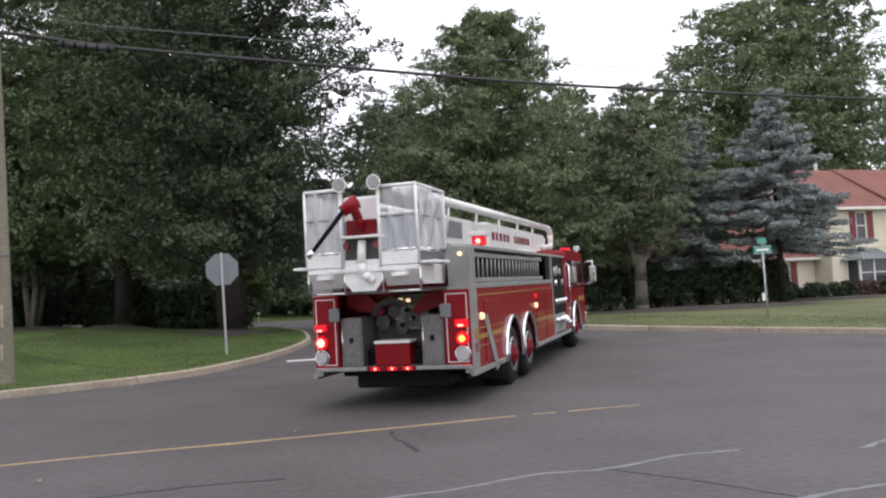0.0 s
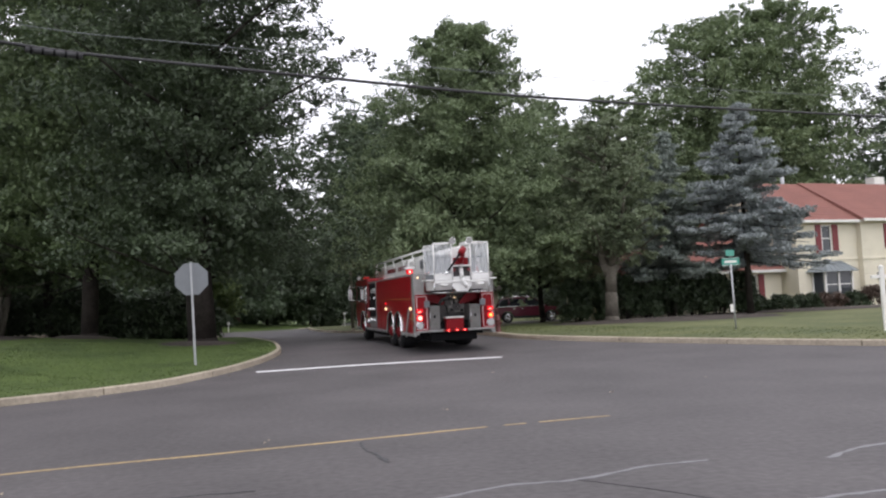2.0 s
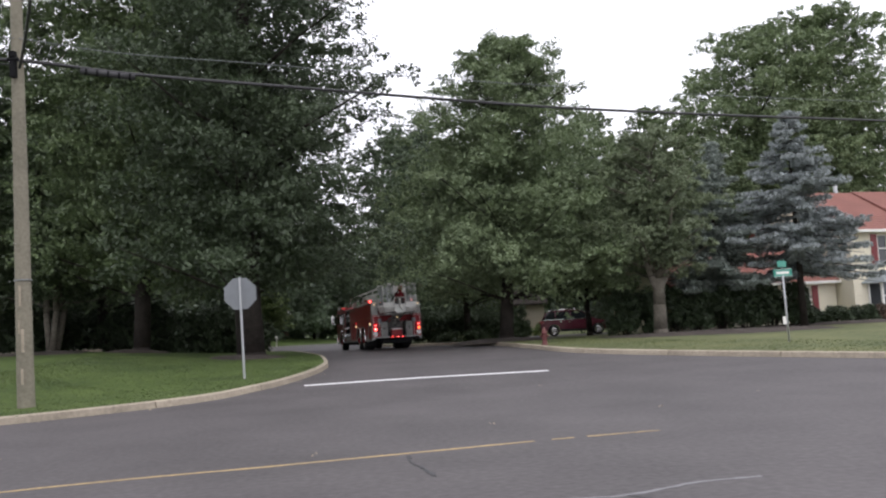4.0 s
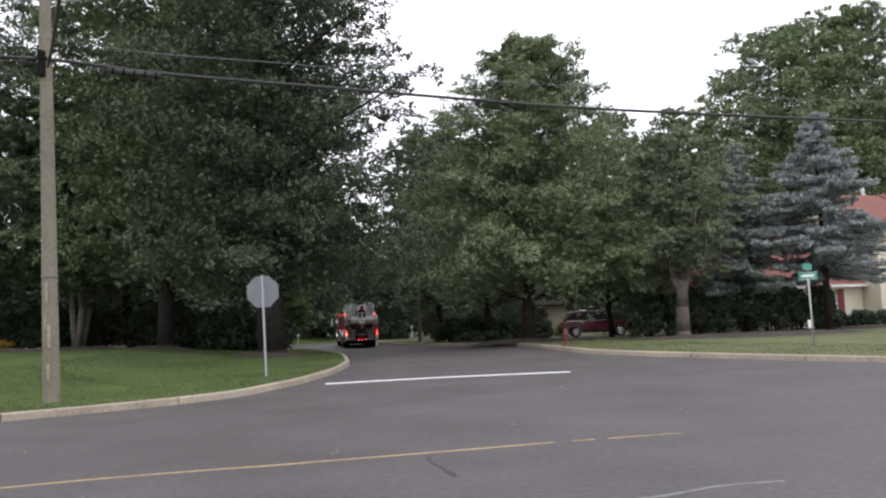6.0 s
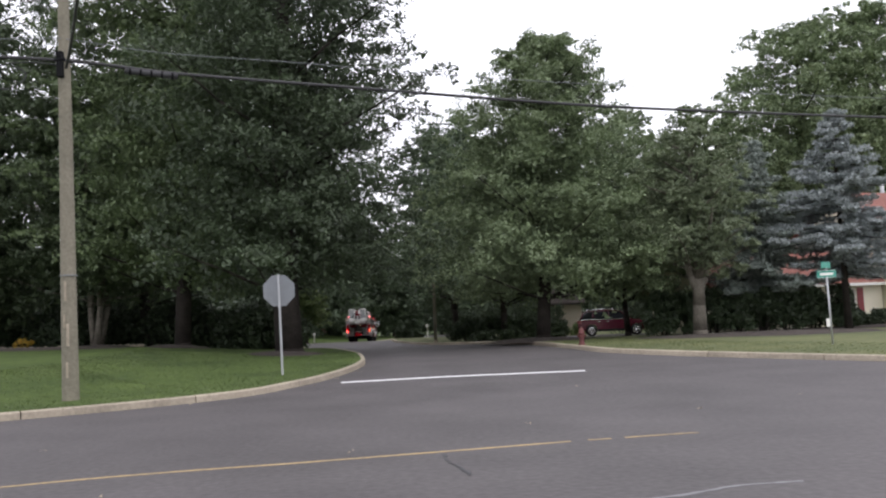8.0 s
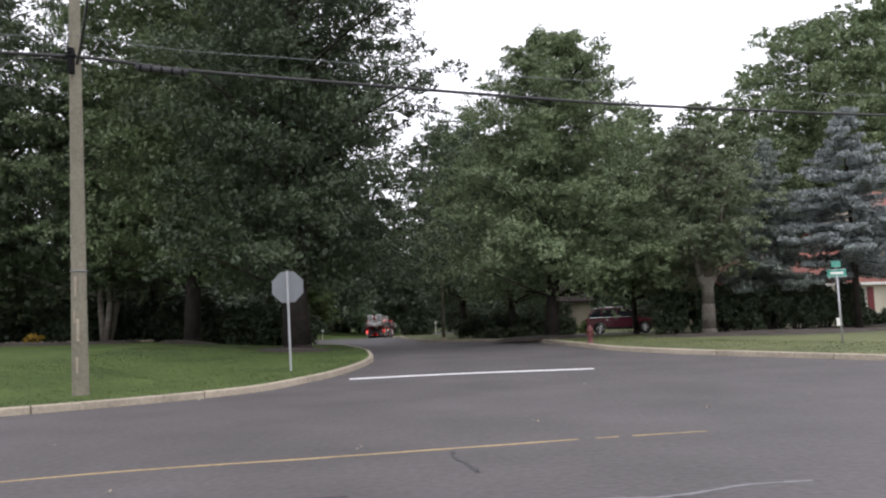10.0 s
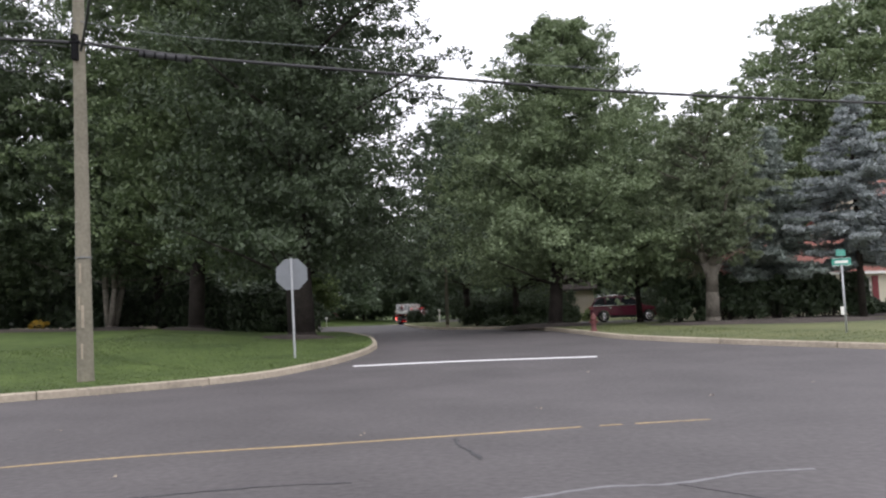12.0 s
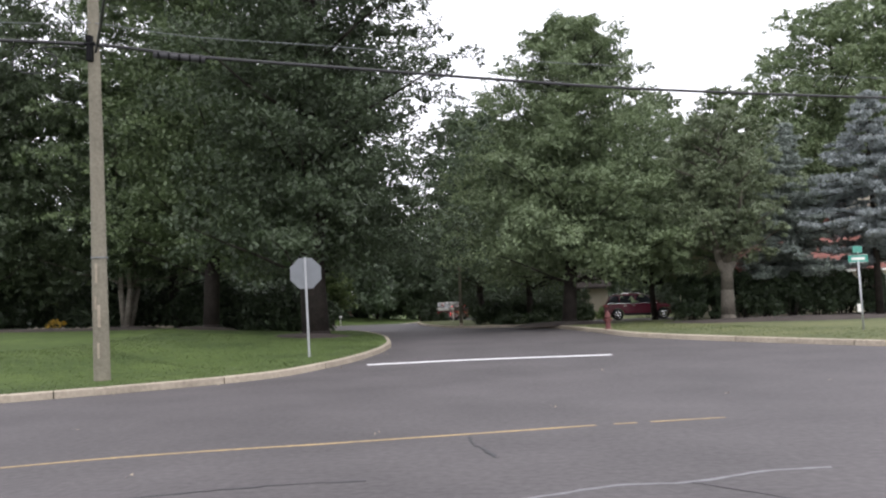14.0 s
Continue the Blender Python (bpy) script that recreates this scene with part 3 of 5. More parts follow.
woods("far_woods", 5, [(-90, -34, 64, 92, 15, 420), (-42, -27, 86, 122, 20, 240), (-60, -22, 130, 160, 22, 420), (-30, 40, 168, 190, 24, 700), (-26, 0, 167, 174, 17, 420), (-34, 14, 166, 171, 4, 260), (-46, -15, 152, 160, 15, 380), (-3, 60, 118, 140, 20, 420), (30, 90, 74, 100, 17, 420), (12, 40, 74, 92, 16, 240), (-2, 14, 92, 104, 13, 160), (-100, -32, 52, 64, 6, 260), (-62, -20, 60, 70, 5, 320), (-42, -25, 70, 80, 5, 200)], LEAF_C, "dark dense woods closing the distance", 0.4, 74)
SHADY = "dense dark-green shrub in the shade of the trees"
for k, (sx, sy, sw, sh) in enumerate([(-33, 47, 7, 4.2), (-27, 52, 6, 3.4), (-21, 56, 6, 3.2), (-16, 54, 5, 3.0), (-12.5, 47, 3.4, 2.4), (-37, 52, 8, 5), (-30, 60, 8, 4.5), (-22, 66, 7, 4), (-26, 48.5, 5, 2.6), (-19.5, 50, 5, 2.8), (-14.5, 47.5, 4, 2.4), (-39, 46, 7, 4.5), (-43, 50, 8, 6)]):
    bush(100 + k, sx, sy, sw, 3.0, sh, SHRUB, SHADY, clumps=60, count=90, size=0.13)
HEDGE = "tall dark clipped hedge shrub beside the house"
for k in range(8):
    bush(120 + k, 7.9 + k * 1.2, 40.9 + 0.05 * k, 1.7, 1.5, 2.4, SHRUB, HEDGE, "hedge", 44, 100, 0.09)
# the three tall ones are added to stand in for shade behind the car
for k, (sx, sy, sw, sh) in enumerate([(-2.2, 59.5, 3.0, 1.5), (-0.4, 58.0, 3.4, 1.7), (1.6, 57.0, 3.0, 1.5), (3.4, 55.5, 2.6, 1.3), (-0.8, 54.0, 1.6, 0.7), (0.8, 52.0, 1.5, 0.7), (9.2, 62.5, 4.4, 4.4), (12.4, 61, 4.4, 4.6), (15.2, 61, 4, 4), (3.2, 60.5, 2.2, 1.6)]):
    bush(140 + k, sx, sy, sw, sw * 0.7, sh, SHRUB, "dark spreading shrub, low on the lawn, tall where added as shade behind the car", clumps=40, count=80, size=0.1)
for k, (sx, sy, sw, sh, lf) in enumerate([(-9.6, 83.5, 1.6, 1.2, SHRUB), (-10.5, 90.0, 1.9, 0.6, RED_SHRUB), (-10.4, 94.0, 2.0, 0.6, RED_SHRUB), (-9.2, 92.0, 2.0, 0.9, SHRUB), (-4.6, 88, 5.5, 3.6, SHRUB), (-0.5, 86, 6, 3.8, SHRUB), (-2.4, 76, 4, 2.4, SHRUB), (4, 84, 7, 4, SHRUB)]):
    bush(160 + k, sx, sy, sw, 1.4, sh, lf, "small shrub in a bed at the bend" if lf is SHRUB else "low reddish shrub in a bed at the bend", clumps=40, count=80, size=0.11)
HS = "rounded shrub in the bed before the house"
for k, (sx, sy, sw, sh, lf) in enumerate([(19.0, 43.0, 1.8, 0.9, SHRUB), (20.6, 43.4, 1.9, 0.85, SHRUB), (22.2, 44.0, 1.9, 0.9, RED_SHRUB), (23.7, 44.4, 1.6, 0.85, SHRUB), (25.2, 45.0, 2.2, 1.15, RED_SHRUB), (30.2, 46.8, 1.8, 1.2, SHRUB), (17.6, 42.6, 1.6, 0.9, SHRUB)]):
    bush(180 + k, sx, sy, sw, 1.4, sh, lf, HS, clumps=34, count=90, size=0.07)
bush(190, -27.0, 46.0, 1.4, 1.0, 0.6, FLOWER, "clump of yellow flowers in a shaded bed", "flower_clump", 12, 40, 0.07, "flowers")
tree(30, 19.2, 27.0, 6.6, 2.6, 2.5, 0.2, LEAF_D, "small light-green street tree with airy branches", 90, 80, 0.09, 0.5, round_top=1)


def mulch(x, y, wide, deep, high, label, material=MULCH, seed=0):
    """A low mound of bark mulch with an uneven edge."""
    rnd, bm = random.Random(seed), bmesh.new()
    n, m = 28, 5
    mid = bm.verts.new((0, 0, high))
    last = None
    for j in range(1, m + 1):
        u = j / m
        ring = []
        for i in range(n):
            a = 2 * math.pi * i / n
            k = u * (1 + 0.08 * math.sin(3 * a + seed) + 0.05 * math.sin(7 * a))
            px, py = math.cos(a) * wide * k, math.sin(a) * deep * k
            ring.append(bm.verts.new((px, py, ground_z(x + px, y + py) - ground_z(x, y) + high * (1 - u * u) + rnd.uniform(0, 0.02) - (0.04 if j == m else -0.012))))
        for i in range(n):
            if last:
                bm.faces.new((last[i], ring[i], ring[(i + 1) % n], last[(i + 1) % n]))
            else:
                bm.faces.new((mid, ring[i], ring[(i + 1) % n]))
        last = ring
    for f in bm.faces:
        f.smooth = True
    bmesh.ops.recalc_face_normals(bm, faces=bm.faces)
    return solo("mulch_bed", bm, material, label, "mulch bed", m=pose(x, y, ground_z(x, y)))


def edging(x0, y0, x1, y1, n):
    """A low line of pale stones along a bed."""
    rnd = random.Random(31)
    root = thing("stone_edging", "low line of pale stones edging a shaded bed", "edging", pose(x0, y0, ground_z(x0, y0)))
    for k in range(n):
        u = (k + 0.5) / n
        x, y = (x1 - x0) * u, (y1 - y0) * u + rnd.uniform(-0.08, 0.08)
        bm = bmesh.new()
        bmesh.ops.create_icosphere(bm, subdivisions=1, radius=1.0, matrix=Matrix.LocRotScale((x, y, ground_z(x0 + x, y0 + y) - ground_z(x0, y0) + 0.06), Euler((0, 0, rnd.uniform(0, 3))), (rnd.uniform(0.2, 0.3), rnd.uniform(0.12, 0.2), rnd.uniform(0.1, 0.17))))
        part("stone", bm, CONCRETE, root)


edging(-28.5, 45.5, -20.5, 47.2, 22)
RING = "round mound of brown bark mulch at a trunk"
for k, (mx, my, mw) in enumerate([(-8.6, 33, 1.6), (-16.1, 41, 1.6), (-22.4, 45, 2.2), (2.0, 40.8, 2.6)]):
    mulch(mx, my, mw, mw * 0.8, 0.14, RING, seed=k)
mulch(-24, 40.5, 5.5, 1.6, 0.12, "long mulch bed with leaf litter on the lawn", seed=9)
mulch(11.5, 37.0, 5.5, 3.4, 0.1, "broad brown mulch bed under the trees", seed=11)
mulch(20.5, 41.5, 8.0, 1.8, 0.1, "long brown mulch bed before the house", seed=12)


def tufts(name, side, seed, n, y_range, reach, label, material):
    """Blades of grass standing out of the lawn behind a kerb."""
    rng = np.random.default_rng(seed)
    k = KERBS[side]
    k = k[(k[:, 1] > y_range[0]) & (k[:, 1] < y_range[1])]
    i = rng.integers(1, len(k) - 1, n)
    tan = k[np.minimum(i + 1, len(k) - 1)] - k[i - 1]
    tan /= np.linalg.norm(tan, axis=1, keepdims=True)
    nor = np.stack([-tan[:, 1], tan[:, 0]], 1) if side < 0 else np.stack([tan[:, 1], -tan[:, 0]], 1)
    p = k[i] + nor * (0.2 + reach * rng.random(n) ** 1.2)[:, None] + rng.normal(0, 0.12, (n, 2))
    z = np.array([lawn_z(side, *q) for q in p])
    ok = np.array([np.sqrt(((KERBS[side] - q) ** 2).sum(1)).min() > 0.17 for q in p])
    p, z = p[ok], z[ok]
    m = len(p)
    base = np.column_stack([p, z - 0.01])
    ang = rng.uniform(0, 6.28, m)
    w = np.stack([np.cos(ang), np.sin(ang), np.zeros(m)], 1) * rng.uniform(0.012, 0.03, m)[:, None]
    tip = base + np.stack([rng.normal(0, 0.02, m), rng.normal(0, 0.02, m), rng.uniform(0.015, 0.04, m)], 1)
    v = np.stack([base - w, base + w, tip], 1).reshape(-1, 3)
    return tagged(new(name, leaf_mesh(name, v, np.arange(m * 3).reshape(-1, 3), material)), label, "grass", kind="stuff")


tufts("grass", -1, 3, 70000, (9, 36), 9.0, "short mown green grass blades", BLADE)
tufts("grass", 1, 4, 26000, (10, 40), 4.5, "short patchy grass blades behind the kerb", BLADE_DRY)

litter_rng = np.random.default_rng(8)
spots = [(*(LEFT_KERB[i] + Vector((0.25, -0.25))), 0) for i in range(60, 104, 4)] + [(1.9, 18.6, 0), (-3.9, 8.0, 0), (-1.9, 10.3, 0), (3.4, 13.5, 0), (-6.2, 11.5, 0), (5.2, 15.2, 0), (0.4, 12.4, 0)]
lv, lf = leaves(litter_rng, [(x + litter_rng.normal(0, 0.15), y + litter_rng.normal(0, 0.1), road_z(y) + 0.02) for x, y, _ in spots], [0.12] * len(spots), 2, 0.035, 0.08, 3.0)
tagged(new("leaf_litter", leaf_mesh("leaf_litter", lv, lf, LITTER)), "a few dry leaves scattered on the road", "leaf litter", kind="stuff")


# ---- street furniture ----
def utility_pole():
    p = thing("utility_pole", "weathered grey-brown wooden utility pole behind the kerb", "utility pole", pose(-9.56, 18.15, ground_z(-9.56, 18.15), 0, -1.0, 0))
    bm = bmesh.new()
    last = None
    for k in range(15):
        h = -0.3 + k * 0.85
        r = 0.185 - 0.0055 * k
        ring = [bm.verts.new((math.cos(a) * r * (1 + 0.02 * math.sin(5 * a + k)), math.sin(a) * r, h)) for a in [2 * math.pi * i / 18 for i in range(18)]]
        if last:
            for i in range(18):
                bm.faces.new((last[i], last[(i + 1) % 18], ring[(i + 1) % 18], ring[i])).smooth = True
        last = ring
    bm.faces.new(last)
    part("shaft", bm, POLEWOOD, p)
    bm = bmesh.new()
    cy(bm, (0, 0, 2.76), (0, 0, 2.79), 0.186, None, 18)
    part("band", bm, SIGNBACK, p, "thin metal band")
    for k, (a, z, w, h) in enumerate([(-1.5, 2.2, 0.05, 0.45), (-1.3, 1.2, 0.06, 0.5), (-1.7, 1.6, 0.04, 0.3), (-1.45, 0.5, 0.05, 0.35)]):
        m = Matrix.Rotation(a + math.pi / 2, 4, "Z")
        part("torn_notice", bx(bmesh.new(), -w / 2, w / 2, -0.19, -0.168, z, z + h, 0.004, m), CONCRETE, p, "pale torn paper scrap")
    bm = bmesh.new()
    bx(bm, -0.06, 0.06, -0.26, -0.12, 7.3, 7.9, 0.01)
    cy(bm, (-0.1, -0.24, 7.7), (0.14, -0.24, 7.7), 0.04, None, 10)
    cy(bm, (0, -0.2, 7.8), (0, -0.3, 7.8), 0.05, None, 10)
    part("bracket", bm, BLACK, p, "dark cable bracket")
    return p


utility_pole()


def cable(name, pts, r, label, material=None):
    bm = bmesh.new()
    line = []
    pts = [Vector(p) for p in pts]
    ext = [2 * pts[0] - pts[1], *pts, 2 * pts[-1] - pts[-2]]
    for a, b, c, d in zip(ext, ext[1:], ext[2:], ext[3:]):
        for k in range(8):
            t = k / 8
            line.append(0.5 * (2 * b + (c - a) * t + (2 * a - 5 * b + 4 * c - d) * t * t + (3 * b - a - 3 * c + d) * t ** 3))
    line.append(pts[-1])
    rings = []
    for i, p in enumerate(line):
        d = (line[min(i + 1, len(line) - 1)] - line[max(0, i - 1)]).normalized()
        u = d.orthogonal().normalized()
        if abs(d.z) < 0.9:
            u = d.cross(Vector((0, 0, 1))).normalized()
        v = d.cross(u)
        rings.append([bm.verts.new(p + (u * math.cos(a) + v * math.sin(a)) * r) for a in [2 * math.pi * k / 8 for k in range(8)]])
    for a, b in zip(rings, rings[1:]):
        for k in range(8):
            bm.faces.new((a[k], a[(k + 1) % 8], b[(k + 1) % 8], b[k])).smooth = True
    bm.faces.new(rings[0][::-1])
    bm.faces.new(rings[-1])
    bmesh.ops.recalc_face_normals(bm, faces=bm.faces)
    return solo(name, bm, material or CABLE, label, "cable")


cable("cable", [(-41.49, 4.67, 8.45), (-22.82, 12.55, 7.98), (-13.48, 16.49, 7.87), (-9.65, 18.05, 7.88), (-7.41, 18.99, 7.72), (-3.71, 20.55, 7.62), (1.37, 22.69, 7.49), (4.65, 24.07, 7.47), (11.55, 26.99, 7.56), (22.82, 31.74, 7.82), (37.34, 37.86, 8.45)], 0.042, "thick black telephone cable strung between poles")
cable("cable", [(-9.65, 18.05, 8.40), (-7.63, 18.90, 8.21), (-5.02, 20.00, 8.18), (-3.02, 20.84, 8.14), (-0.44, 21.93, 8.09), (4.17, 23.88, 8.10), (12.45, 27.38, 8.22), (37.34, 37.86, 8.97)], 0.009, "thin grey overhead wire", SIGNBACK)
cable("cable", [(-41.49, 4.67, 8.97), (-22.82, 12.55, 8.50), (-12.45, 16.91, 8.29), (-9.65, 18.05, 8.40)], 0.009, "thin grey overhead wire", SIGNBACK)
cable("cable", [(-9.54, 17.94, 7.67), (-9.19, 17.42, 7.85), (-7.99, 15.35, 7.77), (-6.12, 12.03, 7.51), (-1.56, 4.15, 7.41), (4.15, -6.22, 7.82)], 0.03, "black service cable crossing the street")
cable("cable_loop", [(-9.6, 18.15, 7.77), (-10.27, 17.74, 7.78), (-10.89, 17.53, 7.67), (-11.20, 17.37, 7.36), (-10.99, 17.48, 7.15), (-10.58, 17.63, 7.20), (-10.37, 17.74, 7.51), (-10.68, 17.63, 7.72)], 0.016, "coiled slack loop of black cable")
sp = thing("cable_splice", "black ribbed splice case hanging on the cable", "cable splice")
d0, d1 = Vector((-8.45, 18.54, 7.71)), Vector((-7.36, 19.01, 7.65))
part("case", rod(d0, d1, 0.075, None, 14), CABLE, sp)
for k in range(5):
    q = d0.lerp(d1, (k + 0.5) / 5)
    part("rib", rod(q - (d1 - d0) * 0.02, q + (d1 - d0) * 0.02, 0.083, None, 14), BLACK, sp)


def stop_sign():
    x, y = -6.1, 23.22
    s = thing("stop_sign", "octagonal road sign seen from its bare grey back", "road sign", pose(x, y, ground_z(x, y), 0, -1.2, 8))
    part("post", bx(bmesh.new(), -0.03, 0.03, -0.05, -0.012, -0.2, 2.82, 0.006), GALV, s, "galvanised steel post")
    bm = bmesh.new()
    o = [(0.475 * math.cos(math.pi / 8 + k * math.pi / 4), 2.36 + 0.475 * math.sin(math.pi / 8 + k * math.pi / 4)) for k in range(8)]
    prism(bm, o, -0.006, 0.004, "y")
    part("plate", bm, SIGNBACK, s)
    for z in (2.15, 2.6):
        part("bolt", rod((0, -0.06, z), (0, 0.01, z), 0.012, None, 8), GALV, s)
    return s


stop_sign()


def street_sign():
    x, y = 10.27, 26.65
    s = thing("street_name_sign", "green street name signs on a galvanised post", "street sign", pose(x, y, ground_z(x, y), 0, -0.6, 0))
    part("post", rod((0, 0, -0.2), (0, 0, 2.1), 0.03, None, 10), GALV, s)
    a = part("name_plate", box(-0.29, 0.29, -0.008, 0.008, 2.06, 2.3, 0.003), GREENSIGN, s, "green name plate, unreadable")
    part("lettering", box(-0.2, 0.2, -0.012, -0.007, 2.14, 2.22), TRIM, a)
    part("border", bx(box(-0.285, 0.285, -0.011, -0.007, 2.285, 2.296), -0.285, 0.285, -0.011, -0.007, 2.064, 2.075), TRIM, a)
    bm = bx(bmesh.new(), -0.3, 0.3, -0.008, 0.008, 2.36, 2.56, 0.003, Matrix.Rotation(radians(44), 4, "Z"))
    part("name_plate", bm, GREENSIGN, s, "green name plate, unreadable")
    part("clamp", rod((0, 0, 2.28), (0, 0, 2.38), 0.025, None, 8), GALV, s)
    part("tag", box(-0.14, -0.03, -0.03, -0.02, 0.55, 0.8, 0.003), TRIM, s, "small pale tag")
    return s


street_sign()


def sale_sign():
    x, y = 13.19, 23.11
    s = thing("sale_sign", "white wooden post with a hanging dark sale board", "sale sign", pose(x, y, ground_z(x, y), 0, -0.8, -14))
    part("post", box(-0.06, 0.06, -0.06, 0.06, -0.2, 1.78, 0.012), TRIM, s)
    part("arm", box(-0.28, 0.75, -0.045, 0.045, 1.48, 1.58, 0.01), TRIM, s)
    cap = bmesh.new()
    cy(cap, (0, 0, 1.78), (0, 0, 1.86), 0.1, 0.02, 4)
    part("cap", cap, TRIM, s)
    b = part("board", box(0.1, 0.68, -0.012, 0.012, 0.48, 1.44, 0.004), BLACK, s, "dark sale board, small print unreadable")
    bm = box(0.22, 0.5, -0.016, -0.011, 1.16, 1.24)
    bx(bm, 0.2, 0.58, -0.016, -0.011, 0.98, 1.03)
    bx(bm, 0.24, 0.56, -0.016, -0.011, 0.56, 0.6)
    part("print", bm, TRIM, b)
    cu = bpy.data.curves.new("sale_words", "FONT")
    cu.body, cu.size, cu.extrude = "FOR SALE", 0.115, 0.002
    tmp = bpy.data.objects.new("sale_words", cu)
    me = bpy.data.meshes.new_from_object(tmp)
    bpy.data.objects.remove(tmp)
    me.materials.append(TRIM)
    w = new("sale_words", me)
    w.parent = b
    w.matrix_basis = pose(0.13, -0.014, 0.74, 90, 0, 0)
    for px in (0.16, 0.62):
        part("hook", rod((px, 0, 1.43), (px, 0, 1.5), 0.006, None, 6), GALV, s)
    return s


sale_sign()


def hydrant():
    x, y = 3.11, 31.98
    h = thing("fire_hydrant", "faded red cast-iron fire hydrant on the verge", "hydrant", pose(x, y, ground_z(x, y)) @ Matrix.Scale(0.8, 4))
    bm = bmesh.new()
    lathe(bm, [(0.17, -0.1), (0.17, 0.04), (0.12, 0.07), (0.115, 0.52), (0.15, 0.54), (0.15, 0.58), (0.125, 0.6), (0.12, 0.68), (0.085, 0.77), (0.04, 0.8), (0.035, 0.86)], Matrix(), 18)
    part("barrel", bm, HYDRANT, h)
    for d, r in (((1, 0, 0), 0.055), ((-1, 0, 0), 0.055), ((0, -1, 0), 0.08)):
        v = Vector(d)
        part("outlet", rod(v * 0.1 + Vector((0, 0, 0.44)), v * 0.2 + Vector((0, 0, 0.44)), r, r * 1.05, 12), HYDRANT, h)
    return h


hydrant()


def lamp_post():
    x, y = -4.45, 58.6
    p = thing("street_lamp_post", "tall dark grey street pole rising into the trees", "street pole", pose(x, y, ground_z(x, y)))
    part("shaft", rod((0, 0, -0.2), (0, 0, 7.5), 0.12, 0.09, 14), POLEWOOD, p)
    part("base", rod((0, 0, -0.1), (0, 0, 0.18), 0.16, 0.14, 14), CONCRETE, p)


lamp_post()


def suv():
    """A sports utility car, nose towards +x, wheels on z 0."""
    c = thing("parked_suv", "maroon sports utility car parked under the trees", "car", pose(7.7, 57.2, ground_z(7.7, 57.2) + 0.03, 0, 0, -4))
    L = 2.35
    line = [(-L, 0.5), (-L - 0.02, 0.72), (-L + 0.02, 1.0), (-L + 0.1, 1.08), (-1.4, 1.12), (0.0, 1.1), (1.15, 1.08), (1.75, 1.0), (2.15, 0.9), (L, 0.72), (L, 0.45), (1.95, 0.36)]
    for k in range(7):
        a = math.pi * k / 6
        line.append((1.47 + math.cos(a) * 0.42, 0.36 + math.sin(a) * 0.42))
    line += [(1.0, 0.3), (-1.0, 0.3)]
    for k in range(7):
        a = math.pi * k / 6
        line.append((-1.47 + math.cos(a) * 0.42, 0.36 + math.sin(a) * 0.42))
    line += [(-1.95, 0.4)]
    bm = prism(bmesh.new(), line, -0.92, 0.92, "y")
    bmesh.ops.bevel(bm, geom=[ed for ed in bm.edges if abs(ed.verts[0].co.y - ed.verts[1].co.y) < 0.01], offset=0.045, segments=2, affect="EDGES")
    body = part("body", bm, CARPAINT, c)
    # the glazed upper body, leaning in towards the roof
    glass = prism(bmesh.new(), [(-L + 0.12, 1.06), (1.2, 1.06), (0.42, 1.6), (0.2, 1.63), (-1.7, 1.62), (-L + 0.42, 1.56)], -0.84, 0.84, "y")
    for v in glass.verts:
        if v.co.z > 1.3:
            v.co.y *= 0.8
    part("glazing", glass, DARKGLASS, body, "dark tinted window band")
    roof = prism(bmesh.new(), [(-L + 0.3, 1.56), (-L + 0.42, 1.6), (-1.7, 1.68), (-0.6, 1.72), (0.2, 1.69), (0.52, 1.6), (0.36, 1.58), (0.2, 1.61), (-1.7, 1.6)], -0.69, 0.69, "y")
    bmesh.ops.bevel(roof, geom=[ed for ed in roof.edges if abs(ed.verts[0].co.y - ed.verts[1].co.y) < 0.01], offset=0.02, segments=2, affect="EDGES")
    part("roof", roof, CARPAINT, body)
    for s in (-1, 1):
        for x0, x1 in ((-L + 0.14, -L + 0.44), (-1.33, -1.33), (-0.3, -0.3), (1.2, 0.42)):
            part("pillar", rod((x0, s * 0.85, 1.07), (x1, s * 0.685, 1.61), 0.045, 0.035, 6), CARPAINT, body)
        part("waist_trim", box(-L + 0.2, 1.1, s * 0.875 - 0.02, s * 0.875 + 0.02, 1.09, 1.125, 0.008), CHROME, body, "bright silver window trim")
        part("roof_rail", pipe(bmesh.new(), [(-1.8, s * 0.62, 1.66), (-1.65, s * 0.62, 1.76), (-0.1, s * 0.62, 1.77), (0.15, s * 0.62, 1.69)], 0.024, 8), CHROME, body, "silver roof rail")
        part("tail_lamp", box(-L - 0.03, -L + 0.22, s * 0.86 - 0.08, s * 0.86 + 0.08, 0.86, 1.06, 0.02), SHUTTER, body)
        part("head_lamp", box(L - 0.3, L - 0.04, s * 0.8 - 0.13, s * 0.8 + 0.13, 0.72, 0.84, 0.02), LENS, body)
        part("sill_cladding", box(-1.05, 1.05, s * 0.92 - 0.02, s * 0.92 + 0.02, 0.3, 0.46, 0.01), BLACK, body, "black sill cladding")
        part("door_seam", bx(box(-0.31, -0.3, s * 0.922 - 0.004, s * 0.922 + 0.004, 0.46, 1.06), -1.2, -1.19, s * 0.922 - 0.004, s * 0.922 + 0.004, 0.8, 1.06), BLACK, body)
        for hx in (-0.5, -1.1):
            part("door_handle", box(hx, hx + 0.18, s * 0.94 - 0.02, s * 0.94 + 0.02, 0.93, 0.97, 0.008), CHROME, body)
